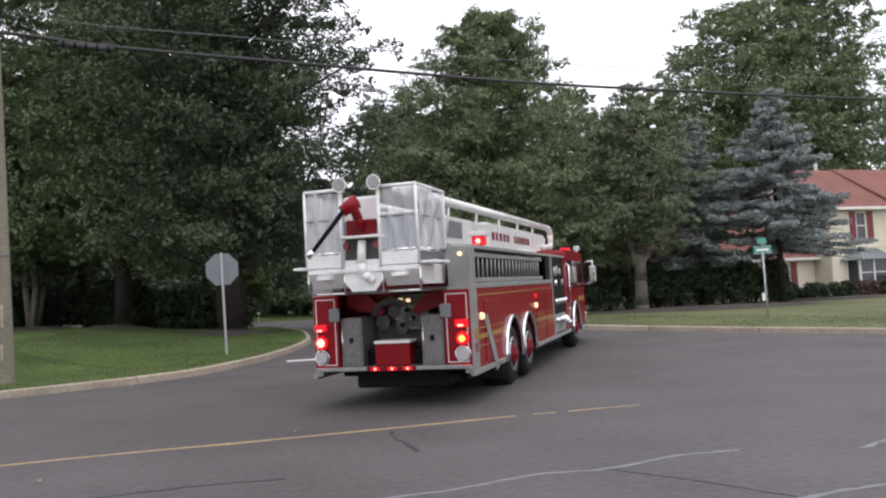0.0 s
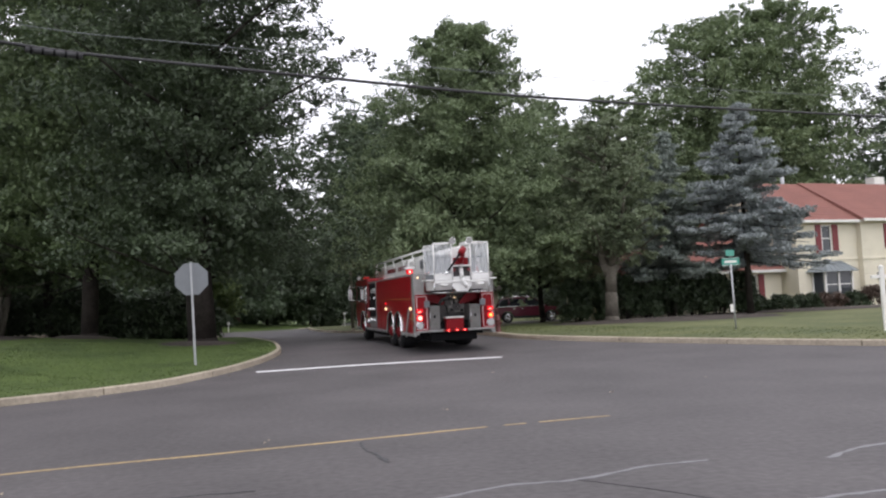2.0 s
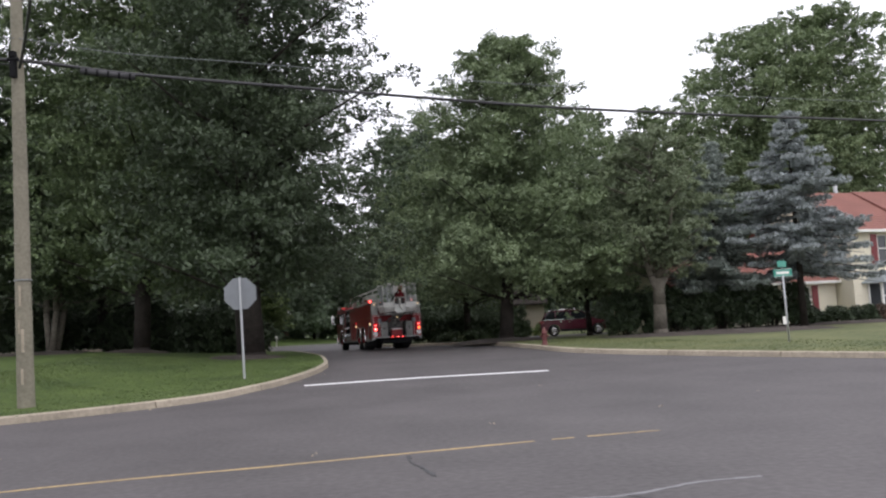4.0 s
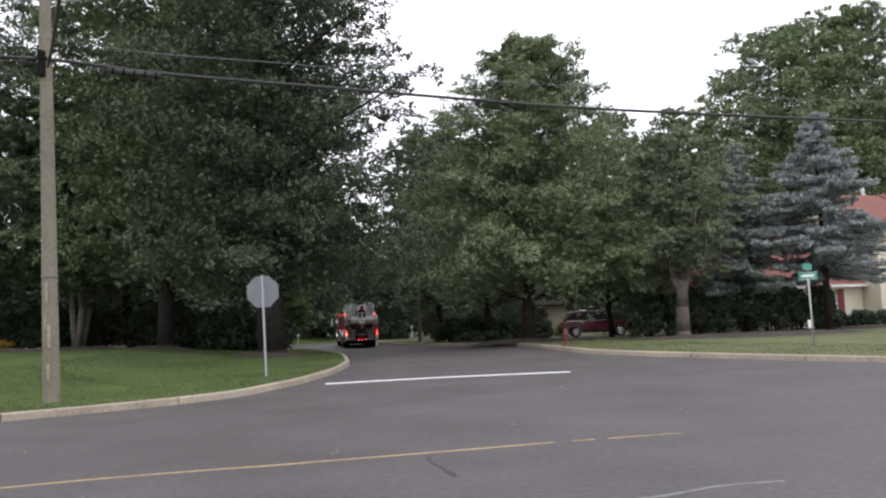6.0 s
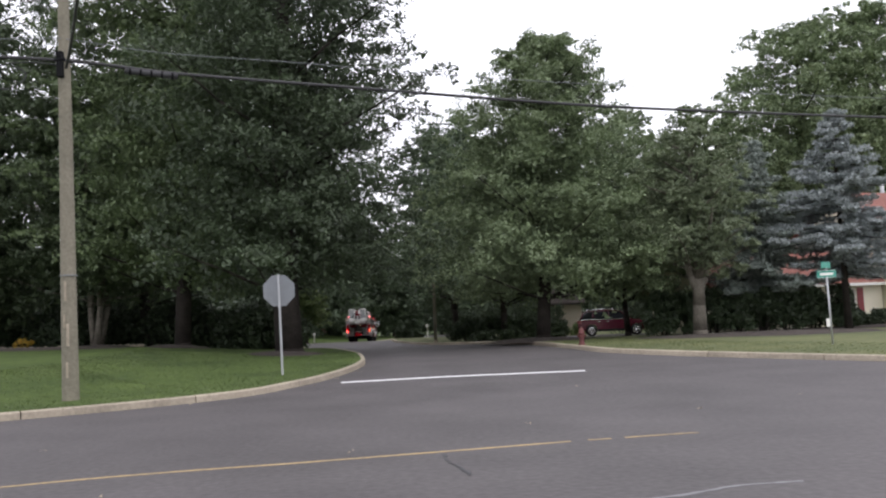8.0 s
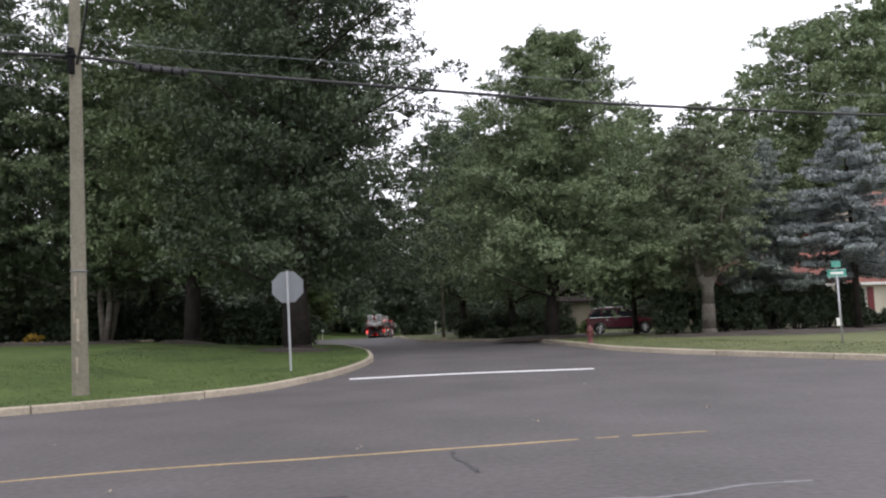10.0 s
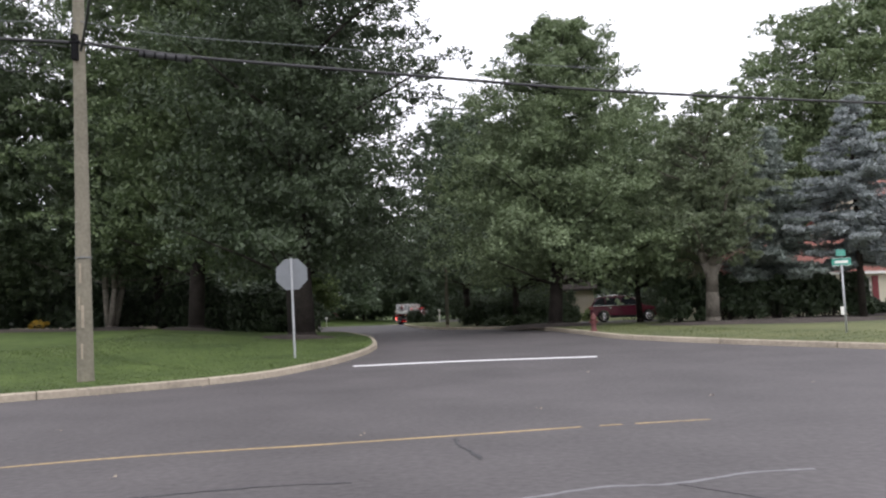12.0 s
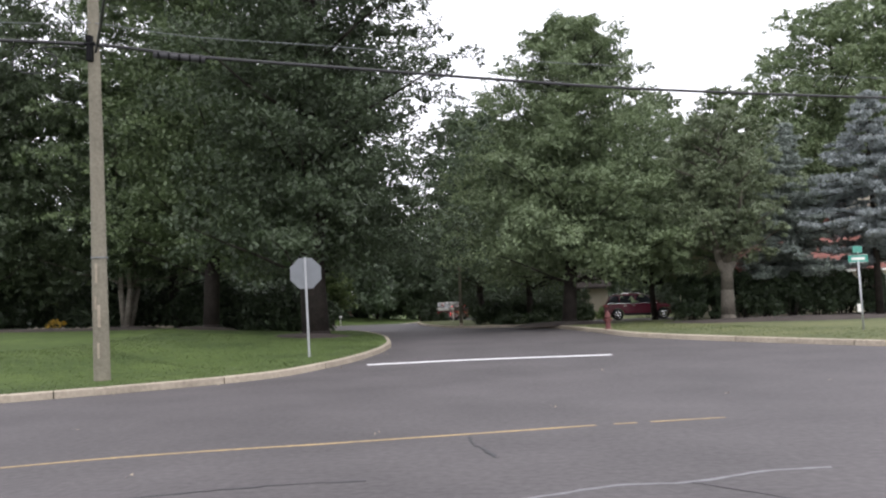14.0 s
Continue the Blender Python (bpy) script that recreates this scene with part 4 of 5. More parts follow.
        part("wing_mirror", box(0.75, 0.95, s * 1.0 - 0.09, s * 1.0 + 0.09, 1.08, 1.22, 0.03), CARPAINT, body)
        for x in (-1.47, 1.47):
            w = bmesh.new()
            ax = Matrix.Translation((x, s * 0.82, 0.36)) @ Matrix.Rotation(radians(90), 4, "X")
            lathe(w, [(0.22, -0.11), (0.33, -0.11), (0.36, -0.06), (0.36, 0.06), (0.33, 0.11), (0.22, 0.11)], ax, 22)
            t = part("wheel", w, RUBBER, c)
            part("rim", lathe(bmesh.new(), [(0.24, 0.0), (0.24, 0.03), (0.2, 0.03), (0.2, 0.0)], Matrix.Translation((x, s * 0.915, 0.36)) @ Matrix.Rotation(radians(90 * s), 4, "X") @ Matrix.Scale(-1, 4, (0, 0, 1)), 20), CHROME, t, "silver alloy rim")
            for k in range(6):
                a = k * math.pi / 3
                part("spoke", rod((x, s * 0.935, 0.36), (x + math.cos(a) * 0.21, s * 0.935, 0.36 + math.sin(a) * 0.21), 0.035, 0.025, 6), CHROME, t)
    return c


suv()
solo("driveway", box(2.5, 12.5, 54.8, 60.5, -0.4, ground_z(7.7, 57.2) + 0.03, 0.02), ASPHALT, "dark asphalt driveway under the trees", "driveway", kind="structure")


def neighbour_wall():
    """The end of a neighbour's beige house, seen between the trunks."""
    w = thing("neighbour_house", "beige sided house end glimpsed between tree trunks", "house", pose(5.6, 70.0, ground_z(5.6, 70), 0, 0, -4))
    part("wall", box(-0.9, 1.3, 0.0, 6.0, -0.3, 2.4), BEIGE, w)
    for k in range(11):
        part("siding_board", box(-0.92, 1.32, -0.03, -0.003, 0.1 + k * 0.21, 0.29 + k * 0.21, 0.006), BEIGE, w)
    part("roof", prism(bmesh.new(), [(-0.4, 2.4), (3.0, 4.2), (6.4, 2.4), (6.4, 2.55), (3.0, 4.4), (-0.4, 2.55)], -1.2, 1.6, "x"), BARK, w)


neighbour_wall()
conifer(62, 4.7, 66.0, 2.3, 0.1, 0.6, 0.1, SHRUB, "small dark conical evergreen before a beige wall", 12, 0.06, 30)
for k, (sx, sy, sw) in enumerate([(3.6, 63.0, 1.4), (4.8, 62.6, 1.5), (6.0, 63.2, 1.3)]):
    bush(200 + k, sx, sy, sw, 1.2, 0.9, LEAF_D, "low yellow-green shrub behind the drive", clumps=22, count=60, size=0.09)


# ---- house ----
def house():
    h = thing("house", "cream two-storey house with red shingle roof and red shutters", "house", pose(21.0, 45.0, ground_z(23, 46) - 0.05, 0, 0, 20))

    def wall(x0, x1, y0, y1, z1, holes):
        """A front wall of boxes round its openings, with the plain sides and back."""
        bm = bmesh.new()
        xs = sorted({x0, x1, *[v for q in holes for v in q[:2]]})
        for a, b in zip(xs, xs[1:]):
            mid = (a + b) / 2
            cuts = sorted((q[2], q[3]) for q in holes if q[0] < mid < q[1])
            z = -0.3
            for lo, hi in cuts:
                bx(bm, a, b, y0, y0 + 0.22, z, lo)
                z = hi
            bx(bm, a, b, y0, y0 + 0.22, z, z1)
        bmesh.ops.remove_doubles(bm, verts=bm.verts, dist=0.0005)
        bx(bm, x0, x0 + 0.2, y0 + 0.22, y1, -0.3, z1)
        bx(bm, x1 - 0.2, x1, y0 + 0.22, y1, -0.3, z1)
        bx(bm, x0 + 0.2, x1 - 0.2, y1 - 0.2, y1, -0.3, z1)
        return part("wall", bm, OFFWHITE, h, "cream stucco wall")

    def window(x0, x1, y, z0, z1, shutters=0.42):
        w = part("window", bx(bx(bx(box(x0, x0 + 0.07, y + 0.02, y + 0.14, z0, z1), x1 - 0.07, x1, y + 0.02, y + 0.14, z0, z1), x0 + 0.07, x1 - 0.07, y + 0.02, y + 0.14, z1 - 0.07, z1), x0 + 0.07, x1 - 0.07, y + 0.02, y + 0.14, (z0 + z1) / 2 - 0.03, (z0 + z1) / 2 + 0.03), TRIM, h, "white framed sash window")
        part("pane", box(x0 + 0.07, x1 - 0.07, y + 0.07, y + 0.09, z0, (z0 + z1) / 2 - 0.03), WINGLASS, w)
        part("pane", box(x0 + 0.07, x1 - 0.07, y + 0.09, y + 0.11, (z0 + z1) / 2 + 0.03, z1 - 0.07), WINGLASS, w)
        part("curtain_dark", box(x0, x1, y + 0.16, y + 0.2, z0, z1), SIGNBACK, w)
        part("sill", box(x0 - 0.08, x1 + 0.08, y - 0.06, y + 0.06, z0 - 0.1, z0, 0.01), TRIM, w)
        if shutters:
            for a, b in ((x0 - shutters - 0.04, x0 - 0.04), (x1 + 0.04, x1 + shutters + 0.04)):
                sh = part("shutter", box(a, b, y - 0.045, y - 0.003, z0 - 0.08, z1 + 0.02, 0.008), SHUTTER, w, "dark red louvred shutter")
                bm = bmesh.new()
                k = z0
                while k < z1 - 0.08:
                    bx(bm, a + 0.05, b - 0.05, y - 0.053, y - 0.04, k, k + 0.03)
                    k += 0.09
                part("louvre", bm, SHUTTER, sh)

    def gable(x0, x1, y0, y1, ze, zr, over=0.35):
        """A pitched roof with thickness, ridge along x, over closed gable ends."""
        ym = (y0 + y1) / 2
        bm = bmesh.new()
        k = (zr - ze) / (ym - y0)
        prism(bm, [(y0 - over, ze - over * k), (ym, zr), (y1 + over, ze - over * k), (y1 + over, ze - over * k + 0.16), (ym, zr + 0.16), (y0 - over, ze - over * k + 0.16)], x0, x1, "x")
        r = part("roof", bm, SHINGLE, h, "red shingle roof")
        bm = prism(bmesh.new(), [(y0, ze), (ym, zr - 0.02), (y1, ze)], x0 + 0.3, x1 - 0.3, "x")
        part("gable", bm, OFFWHITE, h)
        bm = box(x0, x1, y0 - over - 0.09, y0 - over + 0.02, ze - over * k - 0.02, ze - over * k + 0.13, 0.01)
        part("gutter", bm, TRIM, r, "white eaves gutter")
        # shingle courses
        n = 16
        bm = bmesh.new()
        for i in range(1, n):
            u = i / n
            y = y0 - over + (ym - y0 + over) * u
            z = ze - over * k + (zr - ze + over * k) * u + 0.16
            bx(bm, x0, x1, y - 0.01, y + 0.05, z - 0.005, z + 0.008)
        part("shingle_course", bm, SHINGLE, r)

    wall(0.0, 4.55, 0.0, 8.0, 5.05, [(1.9, 2.65, 3.2, 4.72), (1.25, 3.35, 0.75, 2.05)])
    wall(4.55, 13.5, -0.3, 8.2, 5.05, [(6.78, 7.6, 3.4, 4.72), (10.4, 11.2, 3.4, 4.72), (6.7, 7.75, 0.0, 2.1), (10.3, 11.4, 0.6, 2.1)])
    window(1.9, 2.65, 0.0, 3.2, 4.72)
    window(6.78, 7.6, -0.3, 3.4, 4.72)
    window(10.4, 11.2, -0.3, 3.4, 4.72)
    window(10.3, 11.4, -0.3, 0.6, 2.1)
    gable(-0.3, 4.7, 0.0, 8.0, 5.05, 7.5)
    gable(4.45, 13.9, -0.3, 8.2, 5.08, 7.56)
    for x0, x1, y in ((0.0, 4.52, 0.0), (4.55, 13.5, -0.3)):
        part("belt_course", box(x0, x1, y - 0.05, y, 2.72, 2.84, 0.01), OFFWHITE, h)
    for x0, y in ((0.0, 0.0), (4.55, -0.3)):
        for k in range(11):
            if abs(0.1 + k * 0.46 - 2.6) > 0.3:
                w = 0.5 if k % 2 else 0.32
                part("quoin", box(x0 - 0.02, x0 + w, y - 0.03, y - 0.003, 0.05 + k * 0.46, 0.47 + k * 0.46, 0.012), OFFWHITE, h)
    # bay window
    o = [(0.95, 0.0), (1.3, -0.6), (3.3, -0.6), (3.65, 0.0)]
    bay = part("bay_window", prism(bmesh.new(), o, -0.2, 0.72, "z"), OFFWHITE, h, "three-sided bay window under a metal roof")
    bm = bmesh.new()
    rl = [bm.verts.new(v) for v in [(0.5, -0.003, 2.08), (1.15, -0.95, 2.08), (3.45, -0.95, 2.08), (4.0, -0.003, 2.08), (1.5, -0.003, 2.66), (1.65, -0.25, 2.66), (2.9, -0.25, 2.66), (3.05, -0.003, 2.66)]]
    for q in ((0, 1, 5, 4), (1, 2, 6, 5), (2, 3, 7, 6), (4, 5, 6, 7), (3, 2, 1, 0), (0, 4, 7, 3)):
        bm.faces.new([rl[i] for i in q])
    bmesh.ops.recalc_face_normals(bm, faces=bm.faces)
    part("bay_roof", bm, LEAD, bay, "grey standing seam metal roof")
    bm = bmesh.new()
    for k in range(7):
        u = k / 6
        cy(bm, (1.15 + 2.3 * u, -0.95, 2.1), (1.65 + 1.25 * u, -0.25, 2.68), 0.015, None, 6)
    part("seam", bm, LEAD, bay)
    bm = bmesh.new()
    for x, y in ((0.97, -0.04), (1.32, -0.58), (2.3, -0.58), (3.28, -0.58), (3.63, -0.04)):
        bx(bm, x - 0.06, x + 0.06, y - 0.05, y + 0.05, 0.72, 2.08)
    bx(bm, 1.3, 3.3, -0.62, -0.54, 1.35, 1.4)
    bx(bm, 1.3, 3.3, -0.62, -0.54, 0.72, 0.8)
    part("bay_frame", bm, TRIM, bay)
    for x0, x1 in ((1.38, 2.24), (2.36, 3.22)):
        part("pane", box(x0, x1, -0.58, -0.56, 0.8, 2.06), WINGLASS, bay)
    part("pane", prism(bmesh.new(), [(1.0, -0.07), (1.27, -0.54), (1.29, -0.52), (1.03, -0.05)], 0.8, 2.06, "z"), WINGLASS, bay)
    part("pane", prism(bmesh.new(), [(3.6, -0.07), (3.33, -0.54), (3.31, -0.52), (3.57, -0.05)], 0.8, 2.06, "z"), WINGLASS, bay)
    # front door
    d = part("front_door", box(6.75, 7.7, -0.2, -0.14, 0.0, 2.06, 0.01), SHUTTER, h, "dark red panelled front door")
    for z0, z1 in ((0.2, 0.85), (1.0, 1.85)):
        part("panel", bx(box(6.85, 7.17, -0.225, -0.2, z0, z1, 0.012), 7.27, 7.6, -0.225, -0.2, z0, z1, 0.012), SHUTTER, d)
    bm = bx(bx(box(6.45, 6.7, -0.38, -0.3, 0, 2.25, 0.01), 7.75, 8.0, -0.38, -0.3, 0, 2.25, 0.01), 6.35, 8.1, -0.42, -0.3, 2.25, 2.5, 0.015)
    part("door_surround", bm, TRIM, d, "white door surround")
    part("door_step", box(6.3, 8.1, -1.2, -0.3, -0.25, 0.0, 0.02), CONCRETE, h)
    for x in (5.6, 8.6):
        part("wall_lantern", bx(box(x - 0.07, x + 0.07, -0.45, -0.31, 1.55, 1.85, 0.02), x - 0.03, x + 0.03, -0.4, -0.3, 1.85, 1.95), BLACK, h, "black wall lantern")
    part("chimney", rod((3.7, 4.4, 6.8), (3.7, 4.4, 8.25), 0.13, 0.12, 12), GALV, h, "pale metal flue pipe")
    part("chimney", box(11.6, 12.5, 4.5, 5.2, 6.5, 8.3, 0.02), TRIM, h, "pale chimney stack")
    # one-storey wing
    wall(-10.4, -0.05, 1.2, 7.2, 2.45, [(-2.6, -1.75, 0.85, 2.1), (-6.0, -4.8, 0.85, 2.1)])
    window(-2.6, -1.75, 1.2, 0.85, 2.1, 0.4)
    window(-6.0, -4.8, 1.2, 0.85, 2.1, 0.4)
    gable(-10.8, -0.03, 1.2, 7.2, 2.45, 4.4)
    return h


house()


def mailbox(x, y):
    m = thing("mailbox", "small pale mailbox on a post beside the street", "mailbox", pose(x, y, ground_z(x, y)))
    part("post", box(-0.05, 0.05, -0.05, 0.05, -0.1, 1.05, 0.01), TRIM, m)
    bm = bmesh.new()
    prism(bm, [(-0.12, 1.05), (0.12, 1.05), (0.12, 1.2), (0.07, 1.28), (-0.07, 1.28), (-0.12, 1.2)], -0.25, 0.25, "y")
    part("box", bm, TRIM, m)


mailbox(-23.2, 104)
mailbox(-7.0, 82.0)


def far_house():
    h = thing("distant_house", "brown brick house half hidden by trees beyond the bend", "house", pose(-38.5, 146, ground_z(-38.5, 146), 0, 0, -8))
    w = part("wall", box(-6, 6, 0, 7, -0.3, 3.0), BROWNBRICK, h)
    for x in (-4, -1, 2.5):
        part("window", box(x, x + 1.1, -0.03, 0.05, 0.9, 2.2, 0.01), WINGLASS, h)
    part("roof", prism(bmesh.new(), [(-0.5, 2.9), (3.5, 5.2), (7.5, 2.9), (7.5, 3.05), (3.5, 5.4), (-0.5, 3.05)], -6.4, 6.4, "x"), BARK, h)


far_house()


# ---- fire engine ----
def wheel(parent, x, y, r=0.53, wide=0.30, out=1):
    """A tyre with a dished rim and hub nuts, turning on its x axis."""
    bm = bmesh.new()
    prof = [(r * 0.56, -wide / 2), (r * 0.86, -wide / 2), (r * 0.97, -wide * 0.38), (r, -wide * 0.2), (r, wide * 0.2), (r * 0.97, wide * 0.38), (r * 0.86, wide / 2), (r * 0.56, wide / 2)]
    ax = Matrix.Rotation(radians(90), 4, "Y")
    lathe(bm, prof, ax, 28)
    hub = part("wheel", bm, RUBBER, parent)
    hub.location = (x, y, r)
    bm = bmesh.new()
    o = out * wide / 2
    lathe(bm, [(r * 0.58, 0), (r * 0.57, 0.02), (r * 0.45, 0.0), (r * 0.3, -0.01)], Matrix.Translation((o, 0, 0)) @ Matrix.Rotation(radians(90 * out), 4, "Y"), 24)
    part("rim", bm, CHROME, hub)
    bm = bmesh.new()
    lathe(bm, [(r * 0.34, 0), (r * 0.3, 0.03), (r * 0.14, 0.05), (r * 0.1, 0.09)], Matrix.Translation((o, 0, 0)) @ Matrix.Rotation(radians(90 * out), 4, "Y"), 16)
    for k in range(8):
        a = k * math.pi / 4
        cy(bm, (o, math.cos(a) * r * 0.22, math.sin(a) * r * 0.22), (o + 0.06 * out, math.cos(a) * r * 0.22, math.sin(a) * r * 0.22), 0.018, None, 6)
    part("hub", bm, DARKRED_SHADED, hub)
    return hub


def arch(bm, x, y, r, wide=0.1):
    """A half round wheel arch trim, one swept band."""
    n, rows = 18, []
    for k in range(n + 1):
        a = -0.12 + (math.pi + 0.24) * k / n
        ring = []
        for q in range(8):
            b = q * math.pi / 4
            rr = r + 0.035 * math.cos(b)
            ring.append(bm.verts.new((x + wide / 2 * math.sin(b), y + math.cos(a) * rr, 0.53 + math.sin(a) * rr)))
        rows.append(ring)
    for a, b in zip(rows, rows[1:]):
        for q in range(8):
            bm.faces.new((a[q], a[(q + 1) % 8], b[(q + 1) % 8], b[q])).smooth = True
    bm.faces.new(rows[0])
    bm.faces.new(rows[-1][::-1])
    bmesh.ops.recalc_face_normals(bm, faces=bm.faces)
    return bm


def side_panel(s, y0, y1, z0, z1, arches, t=0.05):
    """The side sheet of the body with the wheel openings cut from its lower edge."""
    line = [(y0, z1), (y0, z0)]
    for ya, ra in arches:
        for k in range(9):
            a = math.pi - math.pi * k / 8
            line.append((ya + math.cos(a) * ra, max(z0, 0.53 + math.sin(a) * ra)))
    line += [(y1, z0), (y1, z1)]
    lo, hi = sorted((s * 1.22, s * (1.22 - t)))
    return prism(bmesh.new(), line, lo, hi, "x")


def build_engine():
    """The tower ladder engine: rear face at y 0, front towards +y, ground at z 0."""
    e = thing("fire_engine", "red and white aerial platform fire engine with lit warning lamps", "fire truck")
    W = 1.22
    # chassis and body
    bm = box(-0.45, 0.45, 0.2, 12.2, 0.55, 0.85)
    for y in (2.7, 4.05, 10.4):
        cy(bm, (-1.0, y, 0.53), (1.0, y, 0.53), 0.09, None, 10)
    bx(bm, -0.85, 0.85, 1.0, 2.0, 0.3, 0.6)
    bx(bm, -1.0, -0.5, 5.2, 7.6, 0.42, 0.8, 0.04)
    bx(bm, 0.5, 1.0, 5.2, 7.6, 0.42, 0.8, 0.04)
    # low boxes added to block light and darken the road underneath
    bx(bm, -0.75, 0.75, 2.0, 4.8, 0.32, 0.7, 0.05)
    bx(bm, -1.05, 1.05, 4.9, 9.0, 0.3, 0.62, 0.04)
    bx(bm, -0.7, 0.75, 0.3, 2.0, 0.28, 0.58, 0.04)
    bx(bm, -1.0, 1.0, 0.5, 2.0, 0.44, 0.58, 0.02)
    bx(bm, -1.0, 1.0, 9.2, 12.4, 0.38, 0.6, 0.03)
    part("chassis", bm, BLACK, e, "black steel chassis with axles, tanks and low boxes added to shade the road")
    ARCH = [(2.7, 0.64), (4.05, 0.64)]
    low = [(2.7, 0.64), (4.05, 0.64)]
    for s, lab in ((1, "red lower side panel with a gold stripe"), (-1, "tall red side with compartment doors")):
        p = part("side_panel", side_panel(s, 0.14, 7.0, 0.5, 1.72 if s > 0 else 2.28, low), RED, e, lab)
        bm = bmesh.new()
        bx(bm, s * W - 0.004, s * W + 0.02, 0.16, 1.95, 0.95, 1.02)
        bx(bm, s * W - 0.004, s * W + 0.02, 4.8, 6.95, 0.95, 1.02)
        bx(bm, s * W - 0.003, s * W + 0.003, 0.16, 6.95, 1.58, 1.6)
        for zz in (0.84, 1.1):
            bx(bm, s * W - 0.003, s * W + 0.02, 0.16, 1.95, zz, zz + 0.015)
            bx(bm, s * W - 0.003, s * W + 0.02, 4.8, 6.95, zz, zz + 0.015)
        part("stripe", bm, GOLD, p, "gold reflective stripe")
        for y in (2.7, 4.05, 10.4):
            part("wheel_arch", arch(bmesh.new(), s * (W + 0.01), y, 0.65, 0.09), CHROME, e, "polished chrome wheel arch")
        for y0, y1 in ((0.0, 1.95), (4.8, 9.3)):
            bm = bmesh.new()
            bx(bm, s * W - 0.05, s * W + 0.03, y0, y1, 0.46, 0.54, 0.01)
            part("running_board", bm, TREAD, e, "tread plate running board")
        for y0, y1 in ((0.75, 1.75), (4.95, 5.9), (6.0, 6.9)):
            part("locker_door", box(min(s * (W - 0.012), s * (W + 0.014)), max(s * (W - 0.012), s * (W + 0.014)), y0, y1, 0.6, 1.5, 0.01), RED, p)
        part("corner_trim", box(min(s * 1.1, s * 1.225), max(s * 1.1, s * 1.225), 0.0, 0.14, 0.5, 1.7, 0.01), ALU, e, "aluminium corner trim")
        side = part("corner_plate", box(min(s * 1.2, s * 1.236), max(s * 1.2, s * 1.236), 0.02, 0.34, 0.54, 2.3, 0.008), ALU, e, "brushed aluminium corner plate")
        part("reflector", box(min(s * 1.23, s * 1.242), max(s * 1.23, s * 1.242), 0.1, 0.26, 0.98, 1.12, 0.004), GOLD, side, "amber reflector")
        part("reflector", box(min(s * 1.23, s * 1.242), max(s * 1.23, s * 1.242), 0.1, 0.26, 0.78, 0.92, 0.004), SHUTTER, side, "red reflector")
        part("fender_plate", prism(bmesh.new(), [(0.62, 1.3), (0.86, 1.3), (1.5, 0.46), (1.3, 0.4)], min(s * 1.222, s * 1.25), max(s * 1.222, s * 1.25), "x"), TREAD, e, "leaning tread plate flap")
        pp = part("pump_panel", box(min(s * 0.9, s * 1.2), max(s * 0.9, s * 1.2), 7.02, 9.15, 0.55, 2.25, 0.02), BLACK, e, "black pump panel with gauges and valves")
        for k in range(9):
            gy, gz = 7.3 + 0.45 * (k % 4), 0.85 + 0.42 * (k // 4)
            part("valve", rod((s * 1.19, gy, gz), (s * 1.29, gy, gz), 0.075, 0.06, 12), CHROME, pp)
        part("pump_plate", box(min(s * 1.19, s * 1.215), max(s * 1.19, s * 1.215), 7.08, 8.7, 0.56, 0.98, 0.008), TREAD, pp, "tread plate below the gauges")
        part("pump_post", box(min(s * 1.19, s * 1.222), max(s * 1.19, s * 1.222), 8.75, 9.16, 0.56, 2.26, 0.008), RED, pp, "red body post")
        for gy, gz, gr in ((7.45, 1.95, 0.11), (7.8, 1.98, 0.11), (8.2, 1.95, 0.08), (8.5, 1.7, 0.08)):
            part("gauge", rod((s * 1.19, gy, gz), (s * 1.225, gy, gz), gr, gr * 0.95, 16), LENS, pp, "round pressure gauge")
        part("suction_pipe", pipe(bmesh.new(), [(s * 1.18, 7.9, 0.85), (s * 1.34, 7.9, 0.85), (s * 1.4, 7.9, 0.78)], 0.085, 12), CHROME, pp, "chrome suction inlet")
        part("grab_rail", pipe(bmesh.new(), [(s * 1.2, 9.24, 1.0), (s * 1.27, 9.24, 1.05), (s * 1.27, 9.24, 2.1), (s * 1.2, 9.24, 2.15)], 0.02, 8), CHROME, pp, "chrome grab rail")
        part("panel_frame", box(min(s * 1.17, s * 1.23), max(s * 1.17, s * 1.23), 6.96, 7.06, 0.5, 2.28, 0.01), ALU, e)
        bm = bmesh.new()
        for y in (0.55,):
            cy(bm, (s * W, y, 1.28), (s * (W + 0.05), y, 1.28), 0.055, 0.045, 12)
        part("side_lamp", rod((s * W, 4.85, 1.28), (s * (W + 0.05), 4.85, 1.28), 0.055, 0.045, 12), LAMP_WARM, e, "small lit side marker lamp")
        part("side_lamp", bm, LAMP_WARM, e, "small lit side marker lamp")
        bm = bmesh.new()
        cy(bm, (s * W, 4.85, 1.46), (s * (W + 0.05), 4.85, 1.46), 0.05, 0.04, 12)
        part("side_lamp", bm, LAMP_RED, e, "small lit red side lamp")
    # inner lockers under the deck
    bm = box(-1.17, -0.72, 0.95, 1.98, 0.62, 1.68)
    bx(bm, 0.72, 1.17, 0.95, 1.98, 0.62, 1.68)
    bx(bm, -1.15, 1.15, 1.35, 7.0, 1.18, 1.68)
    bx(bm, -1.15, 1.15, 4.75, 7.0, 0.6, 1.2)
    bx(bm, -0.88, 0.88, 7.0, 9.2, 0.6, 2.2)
    part("body", bm, DARKRED_SHADED, e, "red steel body core")
